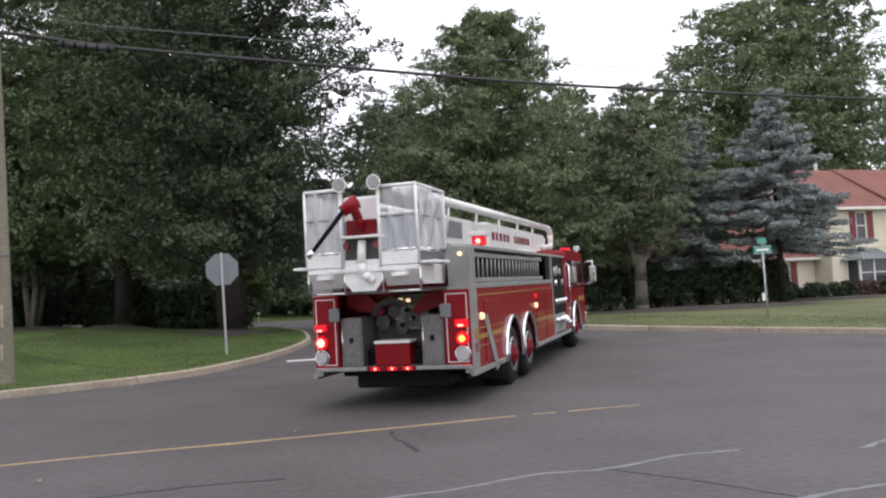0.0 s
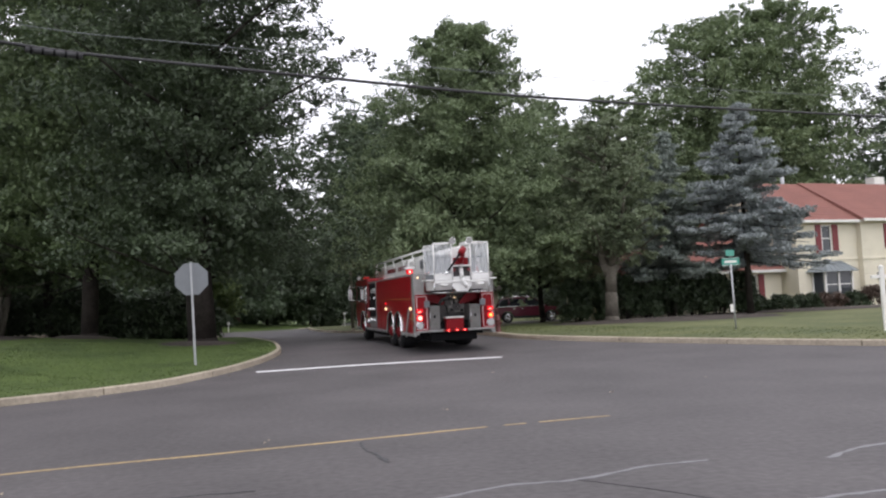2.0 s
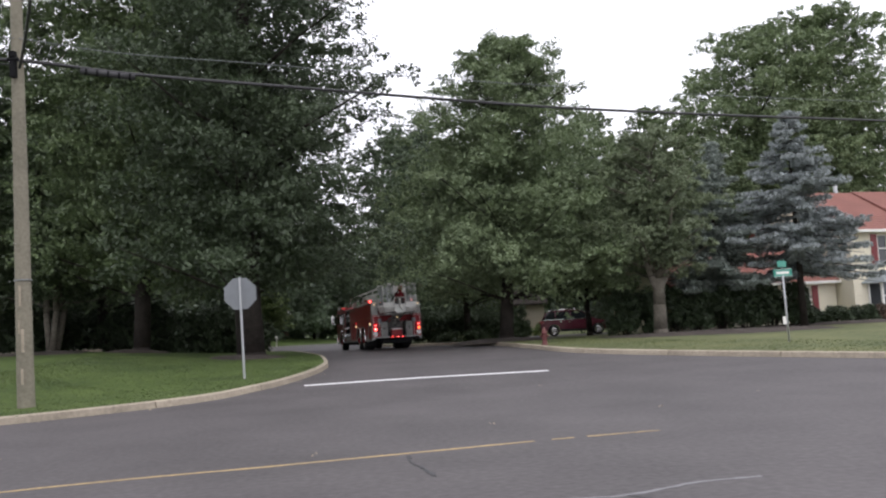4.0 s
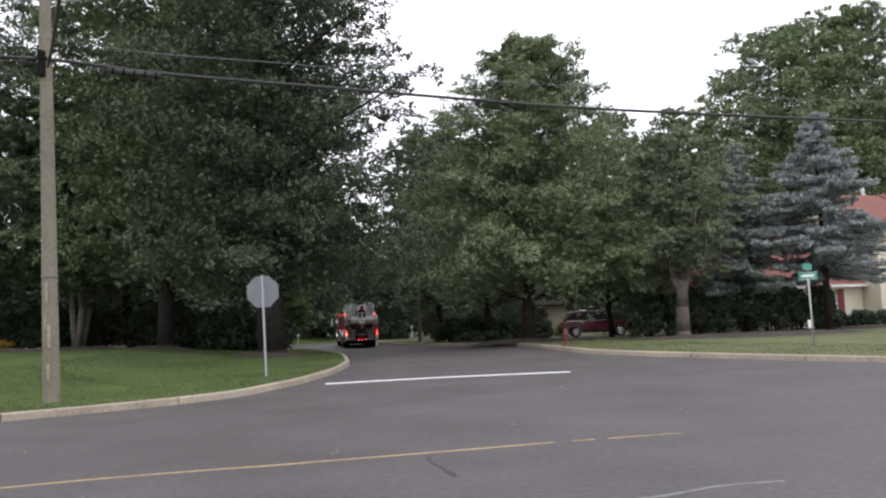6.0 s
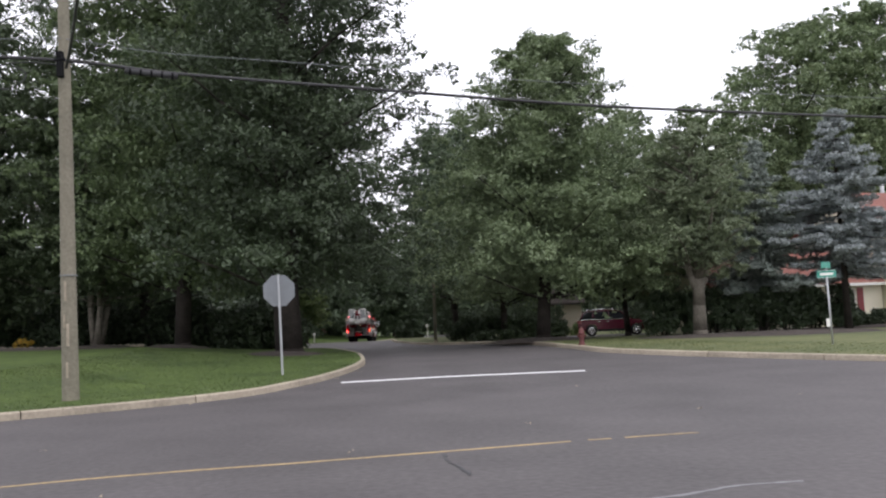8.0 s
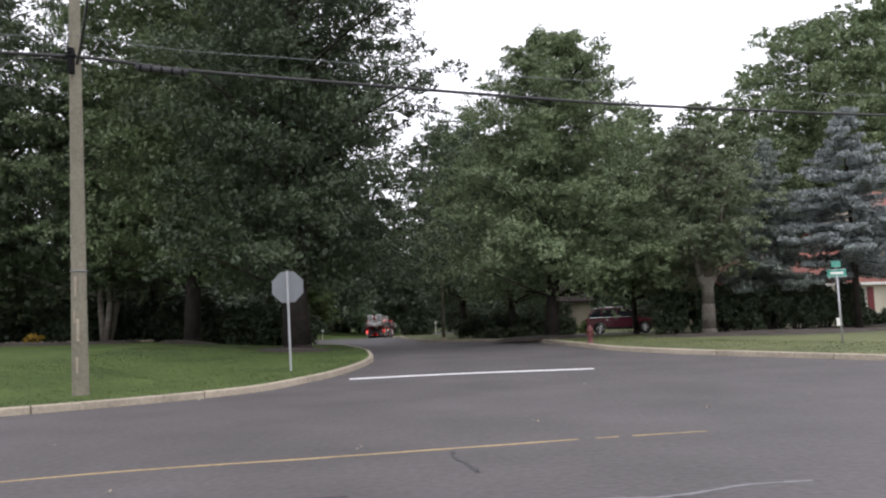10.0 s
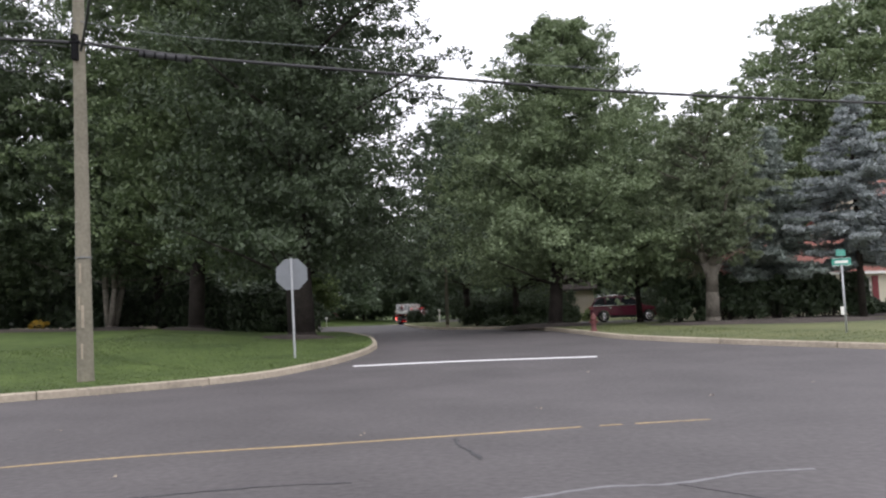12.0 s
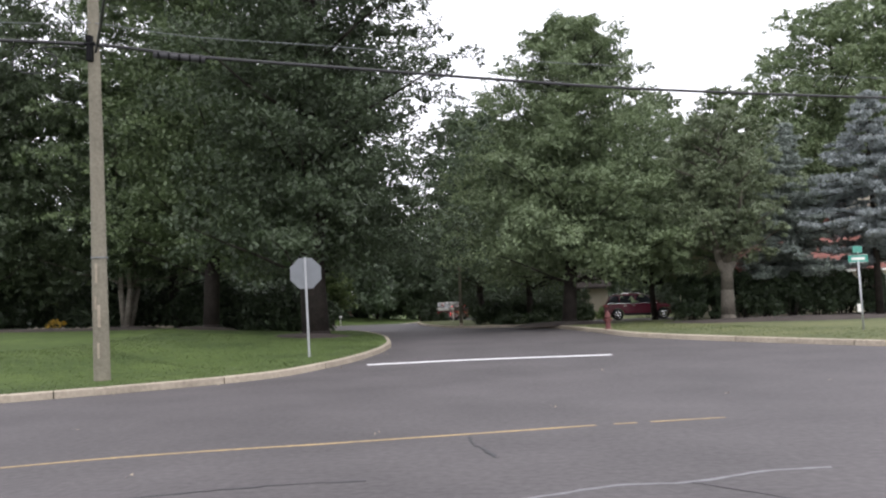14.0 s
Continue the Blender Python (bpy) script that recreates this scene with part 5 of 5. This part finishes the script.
    # upper silver sides behind the tail, with the ladder rack on the right
    for s in (1, -1):
        bm = bmesh.new()
        bx(bm, min(s * 0.9, s * 1.2), max(s * 0.9, s * 1.2), 0.03, 0.35, 1.72, 2.32, 0.015)
        bx(bm, min(s * 0.88, s * 1.23), max(s * 0.88, s * 1.23), 0.0, 0.3, 1.69, 1.735, 0.008)
        part("tail_panel", bm, ALU, e, "brushed aluminium upper tail panel")
        bm = box(min(s * 0.9, s * 1.2), max(s * 0.9, s * 1.2), 0.2, 9.1, 2.28, 2.34, 0.01)
        part("deck_edge", bm, ALU, e, "aluminium deck edge")
    bm = box(1.14, 1.18, 6.5, 7.0, 1.72, 2.28)
    bx(bm, 0.86, 0.9, 0.3, 7.0, 1.72, 2.28)
    part("bay_sill", box(1.1, 1.23, 0.33, 7.0, 1.69, 1.77, 0.01), ALU, e)
    part("ladder_bay", bm, BLACK, e, "dark recessed ladder bay")
    lad = part("ground_ladder", box(1.1, 1.16, 0.45, 6.2, 2.16, 2.23, 0.01), ALU, e, "aluminium ground ladder racked on its side")
    part("rail", box(1.1, 1.16, 0.45, 6.2, 1.78, 1.85, 0.01), ALU, lad)
    for k in range(20):
        part("rung", rod((1.13, 0.62 + k * 0.275, 1.8), (1.13, 0.62 + k * 0.275, 2.2), 0.02, None, 8), ALU, lad)
    part("deck", box(-1.08, 1.08, 0.35, 7.0, 1.69, 1.75), TREAD, e, "tread plate deck")
    # tail lamp columns
    for s in (1, -1):
        x0, x1 = sorted((s * 0.82, s * 1.215))
        col = part("tail_column", box(x0, x1, -0.02, 0.08, 0.61, 1.69, 0.012), RED, e, "red tail panel with a white outline")
        bm = bmesh.new()
        a, b = x0 + 0.04, x1 - 0.04
        for q in ((a, b, 1.63, 1.642), (a, a + 0.012, 0.66, 1.64), (b - 0.012, b, 0.66, 1.64), (a, b, 0.66, 0.672)):
            bx(bm, q[0], q[1], -0.026, -0.018, q[2], q[3])
        part("pinstripe", bm, WHITE, col)
        cx = s * 1.09
        wl_ = part("warning_lamp", box(cx - 0.1, cx + 0.1, -0.08, -0.01, 1.16, 1.27, 0.02), LAMP_RED, col, "red warning lamp")
        part("bulb", box(cx - 0.05, cx + 0.03, -0.088, -0.07, 1.17, 1.2, 0.004), LAMP_HOT, wl_)
        bl = part("brake_lamp", rod((cx, -0.01, 1.0), (cx, -0.08, 1.0), 0.105, 0.09, 20), LAMP_RED, col, "round red tail lamp, lit")
        if s < 0:
            part("bulb", rod((cx, -0.07, 1.0), (cx, -0.092, 1.0), 0.072, 0.06, 16), LAMP_HOT, bl, "brightly burning bulb")
        else:
            part("bulb", rod((cx, -0.07, 1.0), (cx, -0.092, 1.0), 0.055, 0.045, 16), LAMP_AMBER, bl, "amber burning bulb")
        part("bezel", lathe(bmesh.new(), [(0.118, 0.0), (0.118, 0.03), (0.1, 0.03), (0.1, 0.0)], Matrix.Translation((cx, -0.02, 0.78)) @ Matrix.Rotation(radians(90), 4, "X"), 20), CHROME, col)
        part("reversing_lamp", rod((cx, -0.01, 0.78), (cx, -0.075, 0.78), 0.1, 0.085, 20), LENS, col, "round clear reversing lamp, unlit")
        part("corner_marker", box(cx + s * 0.02 - 0.07, cx + s * 0.02 + 0.07, -0.05, 0.0, 0.575, 0.635, 0.01), LAMP_RED, col, "small red corner marker")
        hx = s * 0.86
        part("grab_box", box(hx - 0.085, hx + 0.085, -0.07, -0.018, 1.3, 1.5, 0.02), SIGNBACK, col, "grey square fitting")
        tb = part("tail_beacon", box(s * 1.06 - 0.1, s * 1.06 + 0.1, 1.25, 1.43, 2.36, 2.5, 0.02), LAMP_RED, e, "flashing red beacon")
        part("bulb", rod((s * 1.06, 1.26, 2.43), (s * 1.06, 1.238, 2.43), 0.05, 0.035, 12), LAMP_HOT, tb)
        part("beacon_post", rod((s * 1.06, 1.34, 2.3), (s * 1.06, 1.34, 2.37), 0.05, None, 10), CHROME, e)
        part("beacon_hood", box(s * 1.06 - 0.14, s * 1.06 + 0.14, 1.2, 1.5, 2.51, 2.58, 0.01), WHITE, e, "white beacon hood")
        part("deck_lamp", rod((s * 1.1, -0.01, 2.2), (s * 1.1, 0.04, 2.2), 0.03, None, 12), LAMP_WARM, e, "small lit deck lamp")
        # cabinets beside the cooler
        cx0, cx1 = (-0.8, -0.46) if s < 0 else (0.46, 0.8)
        cab = part("rear_cabinet", box(cx0, cx1, 0.02, 0.9, 0.63, 1.35, 0.012), SHADED_ALU, e, "aluminium rear cabinet with shade put into its grey")
        part("cabinet_door", box(cx0 + 0.03, cx1 - 0.03, 0.008, 0.03, 0.68, 1.28, 0.006), SHADED_ALU, cab)
        part("hinge", rod((cx0 + 0.03, 0.004, 0.7), (cx0 + 0.03, 0.004, 1.26), 0.01, None, 8), CHROME, cab)
        part("door_latch", box((cx0 + cx1) / 2 - 0.03, (cx0 + cx1) / 2 + 0.03, -0.004, 0.01, 0.98, 1.06), BLACK, cab)
    part("rear_step", box(-1.2, 1.2, -0.06, 1.0, 0.57, 0.63, 0.012), TREAD, e, "tread plate rear step")
    part("marker_strip", box(-0.38, 0.38, -0.072, -0.055, 0.565, 0.635, 0.006), DARKRED_SHADED, e, "dark red marker strip")
    for x in (-0.24, 0.02, 0.26):
        part("bulb", rod((x, -0.08, 0.6), (x, -0.095, 0.6), 0.02, 0.016, 10), LAMP_HOT, e)
        part("step_marker", box(x - 0.07, x + 0.07, -0.085, -0.055, 0.575, 0.625, 0.008), LAMP_RED, e, "small lit red marker")
    cooler = part("tool_chest", box(-0.27, 0.27, 0.02, 0.42, 0.632, 0.95, 0.02), RED, e, "red plastic chest with a pale lid")
    part("lid", box(-0.28, 0.28, 0.01, 0.43, 0.955, 1.0, 0.01), TRIM, cooler)
    # recess: pump piping and turntable legs
    for k, (x, z, r) in enumerate([(-0.3, 1.25, 0.12), (-0.1, 1.42, 0.1), (0.18, 1.3, 0.13), (0.36, 1.5, 0.08), (0.02, 1.15, 0.09)]):
        part("pump_fitting", rod((x, 0.46, z), (x, 0.7, z), r, r * 0.7, 12), HOSE, e, "dark pump fitting")
    for s in (1, -1):
        part("boom_cradle", prism(bmesh.new(), [(s * 0.82, 1.7), (s * 0.5, 1.7), (s * 0.22, 1.42), (s * 0.28, 1.36), (s * 0.82, 1.5)], 0.35, 0.5, "y"), DARKRED_SHADED, e, "red steel boom cradle")
    # near-black back plate: the shade of the recess is in its colour
    part("recess_back", box(-0.45, 0.45, 0.62, 0.66, 0.6, 1.66), HOSE, e, "recess back plate with shade put into its colour")
    part("recess_panel", box(-0.8, -0.12, 0.55, 0.6, 1.4, 1.69, 0.01), DARKRED_SHADED, e, "red panel in the rear recess")
    part("valve_panel", box(-0.1, 0.44, 0.5, 0.56, 1.12, 1.5, 0.015), SHADED_ALU, e, "grey valve panel in the rear recess, shade in its colour")
    for k in range(7):
        vx, vz = -0.06 + 0.075 * k, 1.24 + 0.11 * (k % 3)
        part("lever", rod((vx, 0.5, vz), (vx + 0.02, 0.38, vz + 0.05), 0.012, 0.016, 6), CHROME, e, "small bright lever")
    part("suction_hose", pipe(bmesh.new(), [(-0.42, 0.4, 1.36), (-0.3, 0.34, 1.5), (-0.12, 0.36, 1.58), (0.08, 0.4, 1.52)], 0.05, 10), HOSE, e, "dark folded hose")
    for vx, vz in ((0.02, 1.2), (0.2, 1.3), (0.34, 1.18), (0.1, 1.42)):
        part("valve_knob", rod((vx, 0.5, vz), (vx, 0.42, vz), 0.04, 0.03, 10), BLACK, e)
    part("work_lamp", bx(box(-0.02, 0.03, 0.45, 0.5, 1.55, 1.6), 0.1, 0.15, 0.45, 0.5, 1.54, 1.59), LAMP_WARM, e, "small warm work lamps")
    for s in (1, -1):
        part("mud_flap", box(min(s * 0.66, s * 1.18), max(s * 0.66, s * 1.18), 2.0, 2.03, 0.2, 0.9), RUBBER, e, "black rubber mud flap")
    # cab
    cabline = [(9.2, 0.5), (9.68, 0.5), (9.75, 0.9), (10.0, 1.16), (10.8, 1.16), (11.05, 0.9), (11.12, 0.5), (12.3, 0.5), (12.5, 0.8), (12.5, 1.5), (12.36, 2.4), (12.2, 2.5), (9.3, 2.5), (9.2, 2.42)]
    bm = prism(bmesh.new(), cabline, -1.2, 1.2, "x")
    bmesh.ops.bevel(bm, geom=[ed for ed in bm.edges if abs(ed.verts[0].co.x - ed.verts[1].co.x) < 0.01], offset=0.05, segments=2, affect="EDGES")
    cabin = part("cab", bm, RED, e, "red flat-fronted crew cab")
    for s in (1, -1):
        lo, hi = sorted((s * 1.19, s * 1.212))
        for y0, y1 in ((9.4, 10.1), (10.3, 10.95), (11.2, 12.1)):
            part("side_window", box(lo, hi, y0, y1, 1.6, 2.24, 0.01), DARKGLASS, cabin, "dark cab window")
        part("cab_door", box(lo, hi, 11.2, 12.2, 0.62, 1.52, 0.01), RED, cabin)
        part("crew_door", box(lo, hi, 9.42, 10.0, 1.2, 1.52, 0.008), RED, cabin)
        part("cab_stripe", box(lo, hi + 0.004 if s > 0 else hi, 9.22, 9.66, 0.9, 1.08, 0.002), GOLD, cabin, "gold reflective stripe")
        part("cab_stripe", box(lo, hi + 0.004 if s > 0 else hi, 11.16, 12.2, 1.16, 1.3, 0.002), GOLD, cabin, "gold reflective stripe")
        part("cab_trim", box(lo, hi + 0.006 if s > 0 else hi, 9.22, 12.3, 1.53, 1.57, 0.002), CHROME, cabin, "bright waist trim")
        part("cab_step", box(min(s * 0.9, s * 1.26), max(s * 0.9, s * 1.26), 11.2, 12.2, 0.4, 0.48, 0.01), TREAD, cabin)
        bm = bmesh.new()
        pipe(bm, [(s * 1.2, 12.3, 2.2), (s * 1.48, 12.35, 2.25), (s * 1.48, 12.35, 1.65), (s * 1.2, 12.3, 1.6)], 0.015, 6)
        bx(bm, s * 1.48 - 0.09, s * 1.48 + 0.09, 12.3, 12.36, 1.65, 2.1, 0.015)
        part("mirror", bm, CHROME, cabin, "chrome side mirror on a bracket")
        part("roof_beacon", box(s * 0.85 - 0.13, s * 0.85 + 0.13, 11.5, 11.75, 2.51, 2.63, 0.02), LAMP_RED, cabin, "red roof light bar")
        part("flood_lamp", rod((s * 1.12, 11.9, 2.6), (s * 1.12, 12.0, 2.6), 0.09, None, 14), CHROME, cabin, "chrome flood lamp")
    part("windscreen", box(-1.08, 1.08, 12.38, 12.47, 1.55, 2.3, 0.02), DARKGLASS, cabin)
    part("bumper", box(-1.22, 1.22, 12.5, 12.95, 0.5, 0.82, 0.04), CHROME, e, "chrome front bumper")
    # boom
    boom = part("boom", box(-0.42, 0.42, 0.4, 11.0, 2.42, 2.92, 0.03), WHITE, e, "white telescopic box boom lying over the deck")
    part("boom_sleeve", box(-0.46, 0.46, 4.4, 10.6, 2.38, 2.96, 0.03), WHITE, boom)
    bm = bmesh.new()
    pipe(bm, [(0.52, -0.1, 3.1), (0.52, 10.7, 3.16), (0.52, 11.1, 3.14), (0.52, 11.25, 3.02), (0.52, 11.25, 2.75), (0.52, 11.1, 2.64), (0.52, 10.0, 2.62)], 0.075, 12)
    part("water_pipe", bm, WHITE, boom, "white waterway pipe along the boom")
    bm = bmesh.new()
    pipe(bm, [(-0.52, -0.1, 3.1), (-0.52, 10.6, 3.12), (-0.52, 10.9, 3.0), (-0.52, 10.9, 2.6)], 0.04, 8)
    for y in (1.6, 3.4, 5.2, 7.0, 8.8):
        for s in (1, -1):
            cy(bm, (s * 0.52, y, 3.1), (s * 0.45, y, 2.6), 0.022, None, 6)
    part("hand_rail", bm, WHITE, boom)
    for s in (1, -1):
        for y0, pitch, n in ((4.7, 0.34, 5), (6.8, 0.3, 6)):
            for k in range(n):
                part("letter_bar", box(s * 0.465 - 0.004, s * 0.465 + 0.004, y0 + k * pitch, y0 + 0.21 + k * pitch, 2.62, 2.78), DARKRED_SHADED, boom)
    for s in (1, -1):
        part("boom_plate", box(min(s * 0.425, s * 0.44), max(s * 0.425, s * 0.44), 1.6, 2.6, 2.56, 2.84, 0.004), SIGNBACK, boom)
    bm = bmesh.new()
    cy(bm, (0, 8.0, 1.72), (0, 8.0, 2.3), 0.85, 0.8, 24)
    bx(bm, -0.55, 0.55, 7.2, 9.0, 2.2, 2.5, 0.04)
    part("turntable", bm, WHITE, e, "white boom turntable")
    # basket
    b = part("basket", box(-0.88, 0.88, -0.55, 0.75, 1.98, 2.06, 0.02), WHITE, e, "white rescue platform wrapped in clear vinyl")
    part("floor_flange", box(-1.14, 1.14, -0.5, 0.1, 2.06, 2.1, 0.012), WHITE, b)
    for s in (1, -1):
        x0, x1 = sorted((s * 0.3, s * 0.88))
        part("basket_wall", box(x0, x1, -0.56, -0.5, 2.06, 2.26, 0.015), WHITE, b)
        bm = prism(bmesh.new(), [(-0.55, 2.0), (0.7, 2.0), (0.6, 1.78), (-0.35, 1.78)], x0, x1, "x")
        part("floor_pan", bm, WHITE, b, "sloping white underside of the platform")
        part("step_tread", box((x0 + x1) / 2 - 0.11, (x0 + x1) / 2 + 0.11, -0.62, -0.4, 1.9, 1.95, 0.01), WHITE, b)
        bm = bmesh.new()
        pipe(bm, [(x0, -0.52, 2.0), (x0, -0.5, 1.7), (x1, -0.5, 1.7), (x1, -0.52, 2.0)], 0.015, 6)
        part("guard_hoop", bm, CHROME, b, "thin bright guard hoop")
        part("rim_rail", pipe(bmesh.new(), [(x0, -0.54, 3.16), (x1, -0.54, 3.16), (s * 0.88, 0.72, 3.16)], 0.025, 8), WHITE, b)
        part("corner_post", rod((s * 0.88, -0.54, 2.05), (s * 0.88, -0.54, 3.16), 0.022, None, 8), WHITE, b)
        part("corner_post", rod((s * 0.88, 0.72, 2.05), (s * 0.88, 0.72, 3.16), 0.022, None, 8), WHITE, b)
        part("corner_post", rod((s * 0.3, -0.54, 2.05), (s * 0.3, -0.54, 3.16), 0.03, None, 8), WHITE, b)
        # creased vinyl sheets, rear and side
        for a, c in (((x0 + 0.02, -0.545), (x1 - 0.02, -0.545)), ((s * 0.885, -0.52), (s * 0.885, 0.7))):
            bm, grid = bmesh.new(), []
            rnd = random.Random(int(100 * a[0]) + 7)
            n, mrows = 22, 14
            ph = [rnd.uniform(0, 6.3) for _ in range(4)]
            for i in range(n + 1):
                u = i / n
                row = []
                for j in range(mrows + 1):
                    v = j / mrows
                    w = 0.03 * math.sin(14 * u + 3.5 * v + ph[0]) + 0.022 * math.sin(29 * u - 5 * v + ph[1]) + 0.012 * math.sin(11 * v + 23 * u + ph[2])
                    px, py = a[0] + (c[0] - a[0]) * u, a[1] + (c[1] - a[1]) * u
                    nx, ny = (0, -1) if abs(c[0] - a[0]) > 0.1 else (s, 0)
                    row.append(bm.verts.new((px + nx * w, py + ny * w, 2.24 + 0.88 * v)))
                grid.append(row)
            for i in range(n):
                for j in range(mrows):
                    bm.faces.new((grid[i][j], grid[i + 1][j], grid[i + 1][j + 1], grid[i][j + 1])).smooth = True
            part("vinyl_curtain", bm, VINYL, b, "creased clear vinyl curtain")
            part("hem", rod((*a, 2.27), (*c, 2.27), 0.022, None, 8), CHROME, b, "bright curtain hem")
            part("mid_rail", rod((*a, 2.74), (*c, 2.74), 0.012, None, 8), SIGNBACK, b)
        lamp = part("spot_lamp", rod((s * 0.27, -0.5, 3.22), (s * 0.27, -0.62, 3.22), 0.07, 0.105, 18), CHROME, b, "round chrome spot lamp")
        part("lens", rod((s * 0.27, -0.62, 3.22), (s * 0.27, -0.64, 3.22), 0.095, 0.09, 18), ALU, lamp)
    # monitor bay in the middle of the basket
    part("monitor_panel", box(-0.28, 0.28, -0.5, -0.44, 2.7, 3.05, 0.03), WHITE, b)
    part("monitor_box", box(-0.24, 0.24, -0.52, -0.3, 2.5, 2.72, 0.02), DARKRED_SHADED, b)
    part("monitor_shelf", box(-0.3, 0.3, -0.62, -0.3, 2.46, 2.5, 0.01), WHITE, b)
    part("monitor_recess", box(-0.28, 0.28, -0.46, -0.3, 2.12, 2.46), HOSE, b, "dark recess with valves")
    part("apron", prism(bmesh.new(), [(-0.3, 2.16), (0.3, 2.16), (0.3, 1.86), (0.18, 1.72), (-0.18, 1.72), (-0.3, 1.86)], -0.52, -0.46, "y"), WHITE, b)
    part("feed_pipe", pipe(bmesh.new(), [(0.0, -0.5, 2.42), (0.0, -0.56, 2.1), (0.05, -0.58, 1.95), (0.14, -0.56, 1.88)], 0.065, 12), WHITE, b)
    for s in (1, -1):
        part("bay_lamp", rod((s * 0.24, -0.5, 2.36), (s * 0.24, -0.56, 2.36), 0.05, None, 12), SHUTTER, b, "small dark red lamp")
    mon = part("water_monitor", pipe(bmesh.new(), [(0.0, -0.55, 2.6), (0.02, -0.66, 2.75), (0.0, -0.78, 2.9)], 0.07, 12), RED, b, "red water monitor")
    part("nozzle", rod((0.04, -0.72, 2.96), (-0.12, -0.86, 2.82), 0.11, 0.08, 16), RED, mon)
    part("barrel", rod((-0.1, -0.84, 2.84), (-0.56, -0.95, 2.3), 0.035, 0.03, 10), BLACK, mon)
    part("tip", rod((-0.56, -0.95, 2.3), (-0.64, -0.97, 2.22), 0.045, 0.05, 10), CHROME, mon)
    b.location = (0, -0.42, 0.07)
    b.scale = (0.925, 1, 0.97)
    part("basket_back", box(-0.86, 0.86, 0.7, 0.74, 2.1, 2.9), SIGNBACK, b)
    part("roof_box", box(0.3, 0.75, 0.0, 0.6, 3.14, 3.24, 0.02), WHITE, b)
    wheels = []
    for s in (1, -1):
        for y in (2.7, 4.05):
            wheels.append(wheel(e, s * 0.92, y, 0.53, 0.56, s))
        wheels.append(wheel(e, s * 1.02, 10.4, 0.53, 0.34, s))
    return e, wheels


ENGINE, ENGINE_WHEELS = build_engine()
# seconds, place of the tail, heading to the left of straight ahead
ENGINE_WAY = [
    (0.0, -0.80, 12.2, -17.0), (0.3, 0.07, 13.85, -10.7), (0.6, 0.85, 15.6, -3.5), (1.0, 1.52, 18.3, 2.6), (1.5, 1.57, 21.6, 8.3),
    (2.0, 1.16, 25.0, 12.0), (2.5, 0.44, 28.7, 15.0), (3.0, -0.61, 32.4, 16.0), (4.0, -3.2, 41.2, 16.5), (5.5, -7.3, 54.6, 14.5),
    (6.0, -8.7, 59.6, 13.0), (6.5, -10.1, 64.9, 11.5), (7.0, -11.4, 70.5, 9.5), (7.5, -12.6, 76.4, 7.5), (8.0, -13.9, 82.3, 5.5),
    (9.2, -15.9, 97.0, 5.0), (10.5, -17.0, 111.2, 1.0), (11.0, -16.8, 115.8, -0.5), (11.5, -16.5, 120.3, -2.0), (12.0, -16.1, 124.8, -3.5),
    (12.5, -15.7, 129.2, -5.0), (13.0, -15.1, 133.5, -6.5), (13.5, -14.4, 137.7, -8.0), (14.0, -13.6, 141.8, -9.5),
]


# ---- what moves ----
def motions():
    rows = []
    for t, x, y, h in ENGINE_WAY:
        a = radians(h)
        z0, z1 = road_z(y + 3.4 * math.cos(a)), road_z(y + 10.4 * math.cos(a))
        tilt = math.atan2(z1 - z0, 7.0)
        rows.append((t, pose(x, y, z0 - 3.4 * math.tan(tilt), math.degrees(tilt), 0, h)))
    walk(ENGINE, rows)
    # wheels roll by the way gone
    ts = [r[0] for r in ENGINE_WAY]
    way = [0.0]
    for a, b in zip(ENGINE_WAY, ENGINE_WAY[1:]):
        way.append(way[-1] + math.hypot(b[1] - a[1], b[2] - a[2]))
    for w in ENGINE_WHEELS:
        base = w.location.copy()
        walk(w, [(k / 10, pose(*base, -math.degrees(float(np.interp(k / 10, ts, way)) / 0.53) % 360 - 360, 0, 0)) for k in range(141)])


motions()
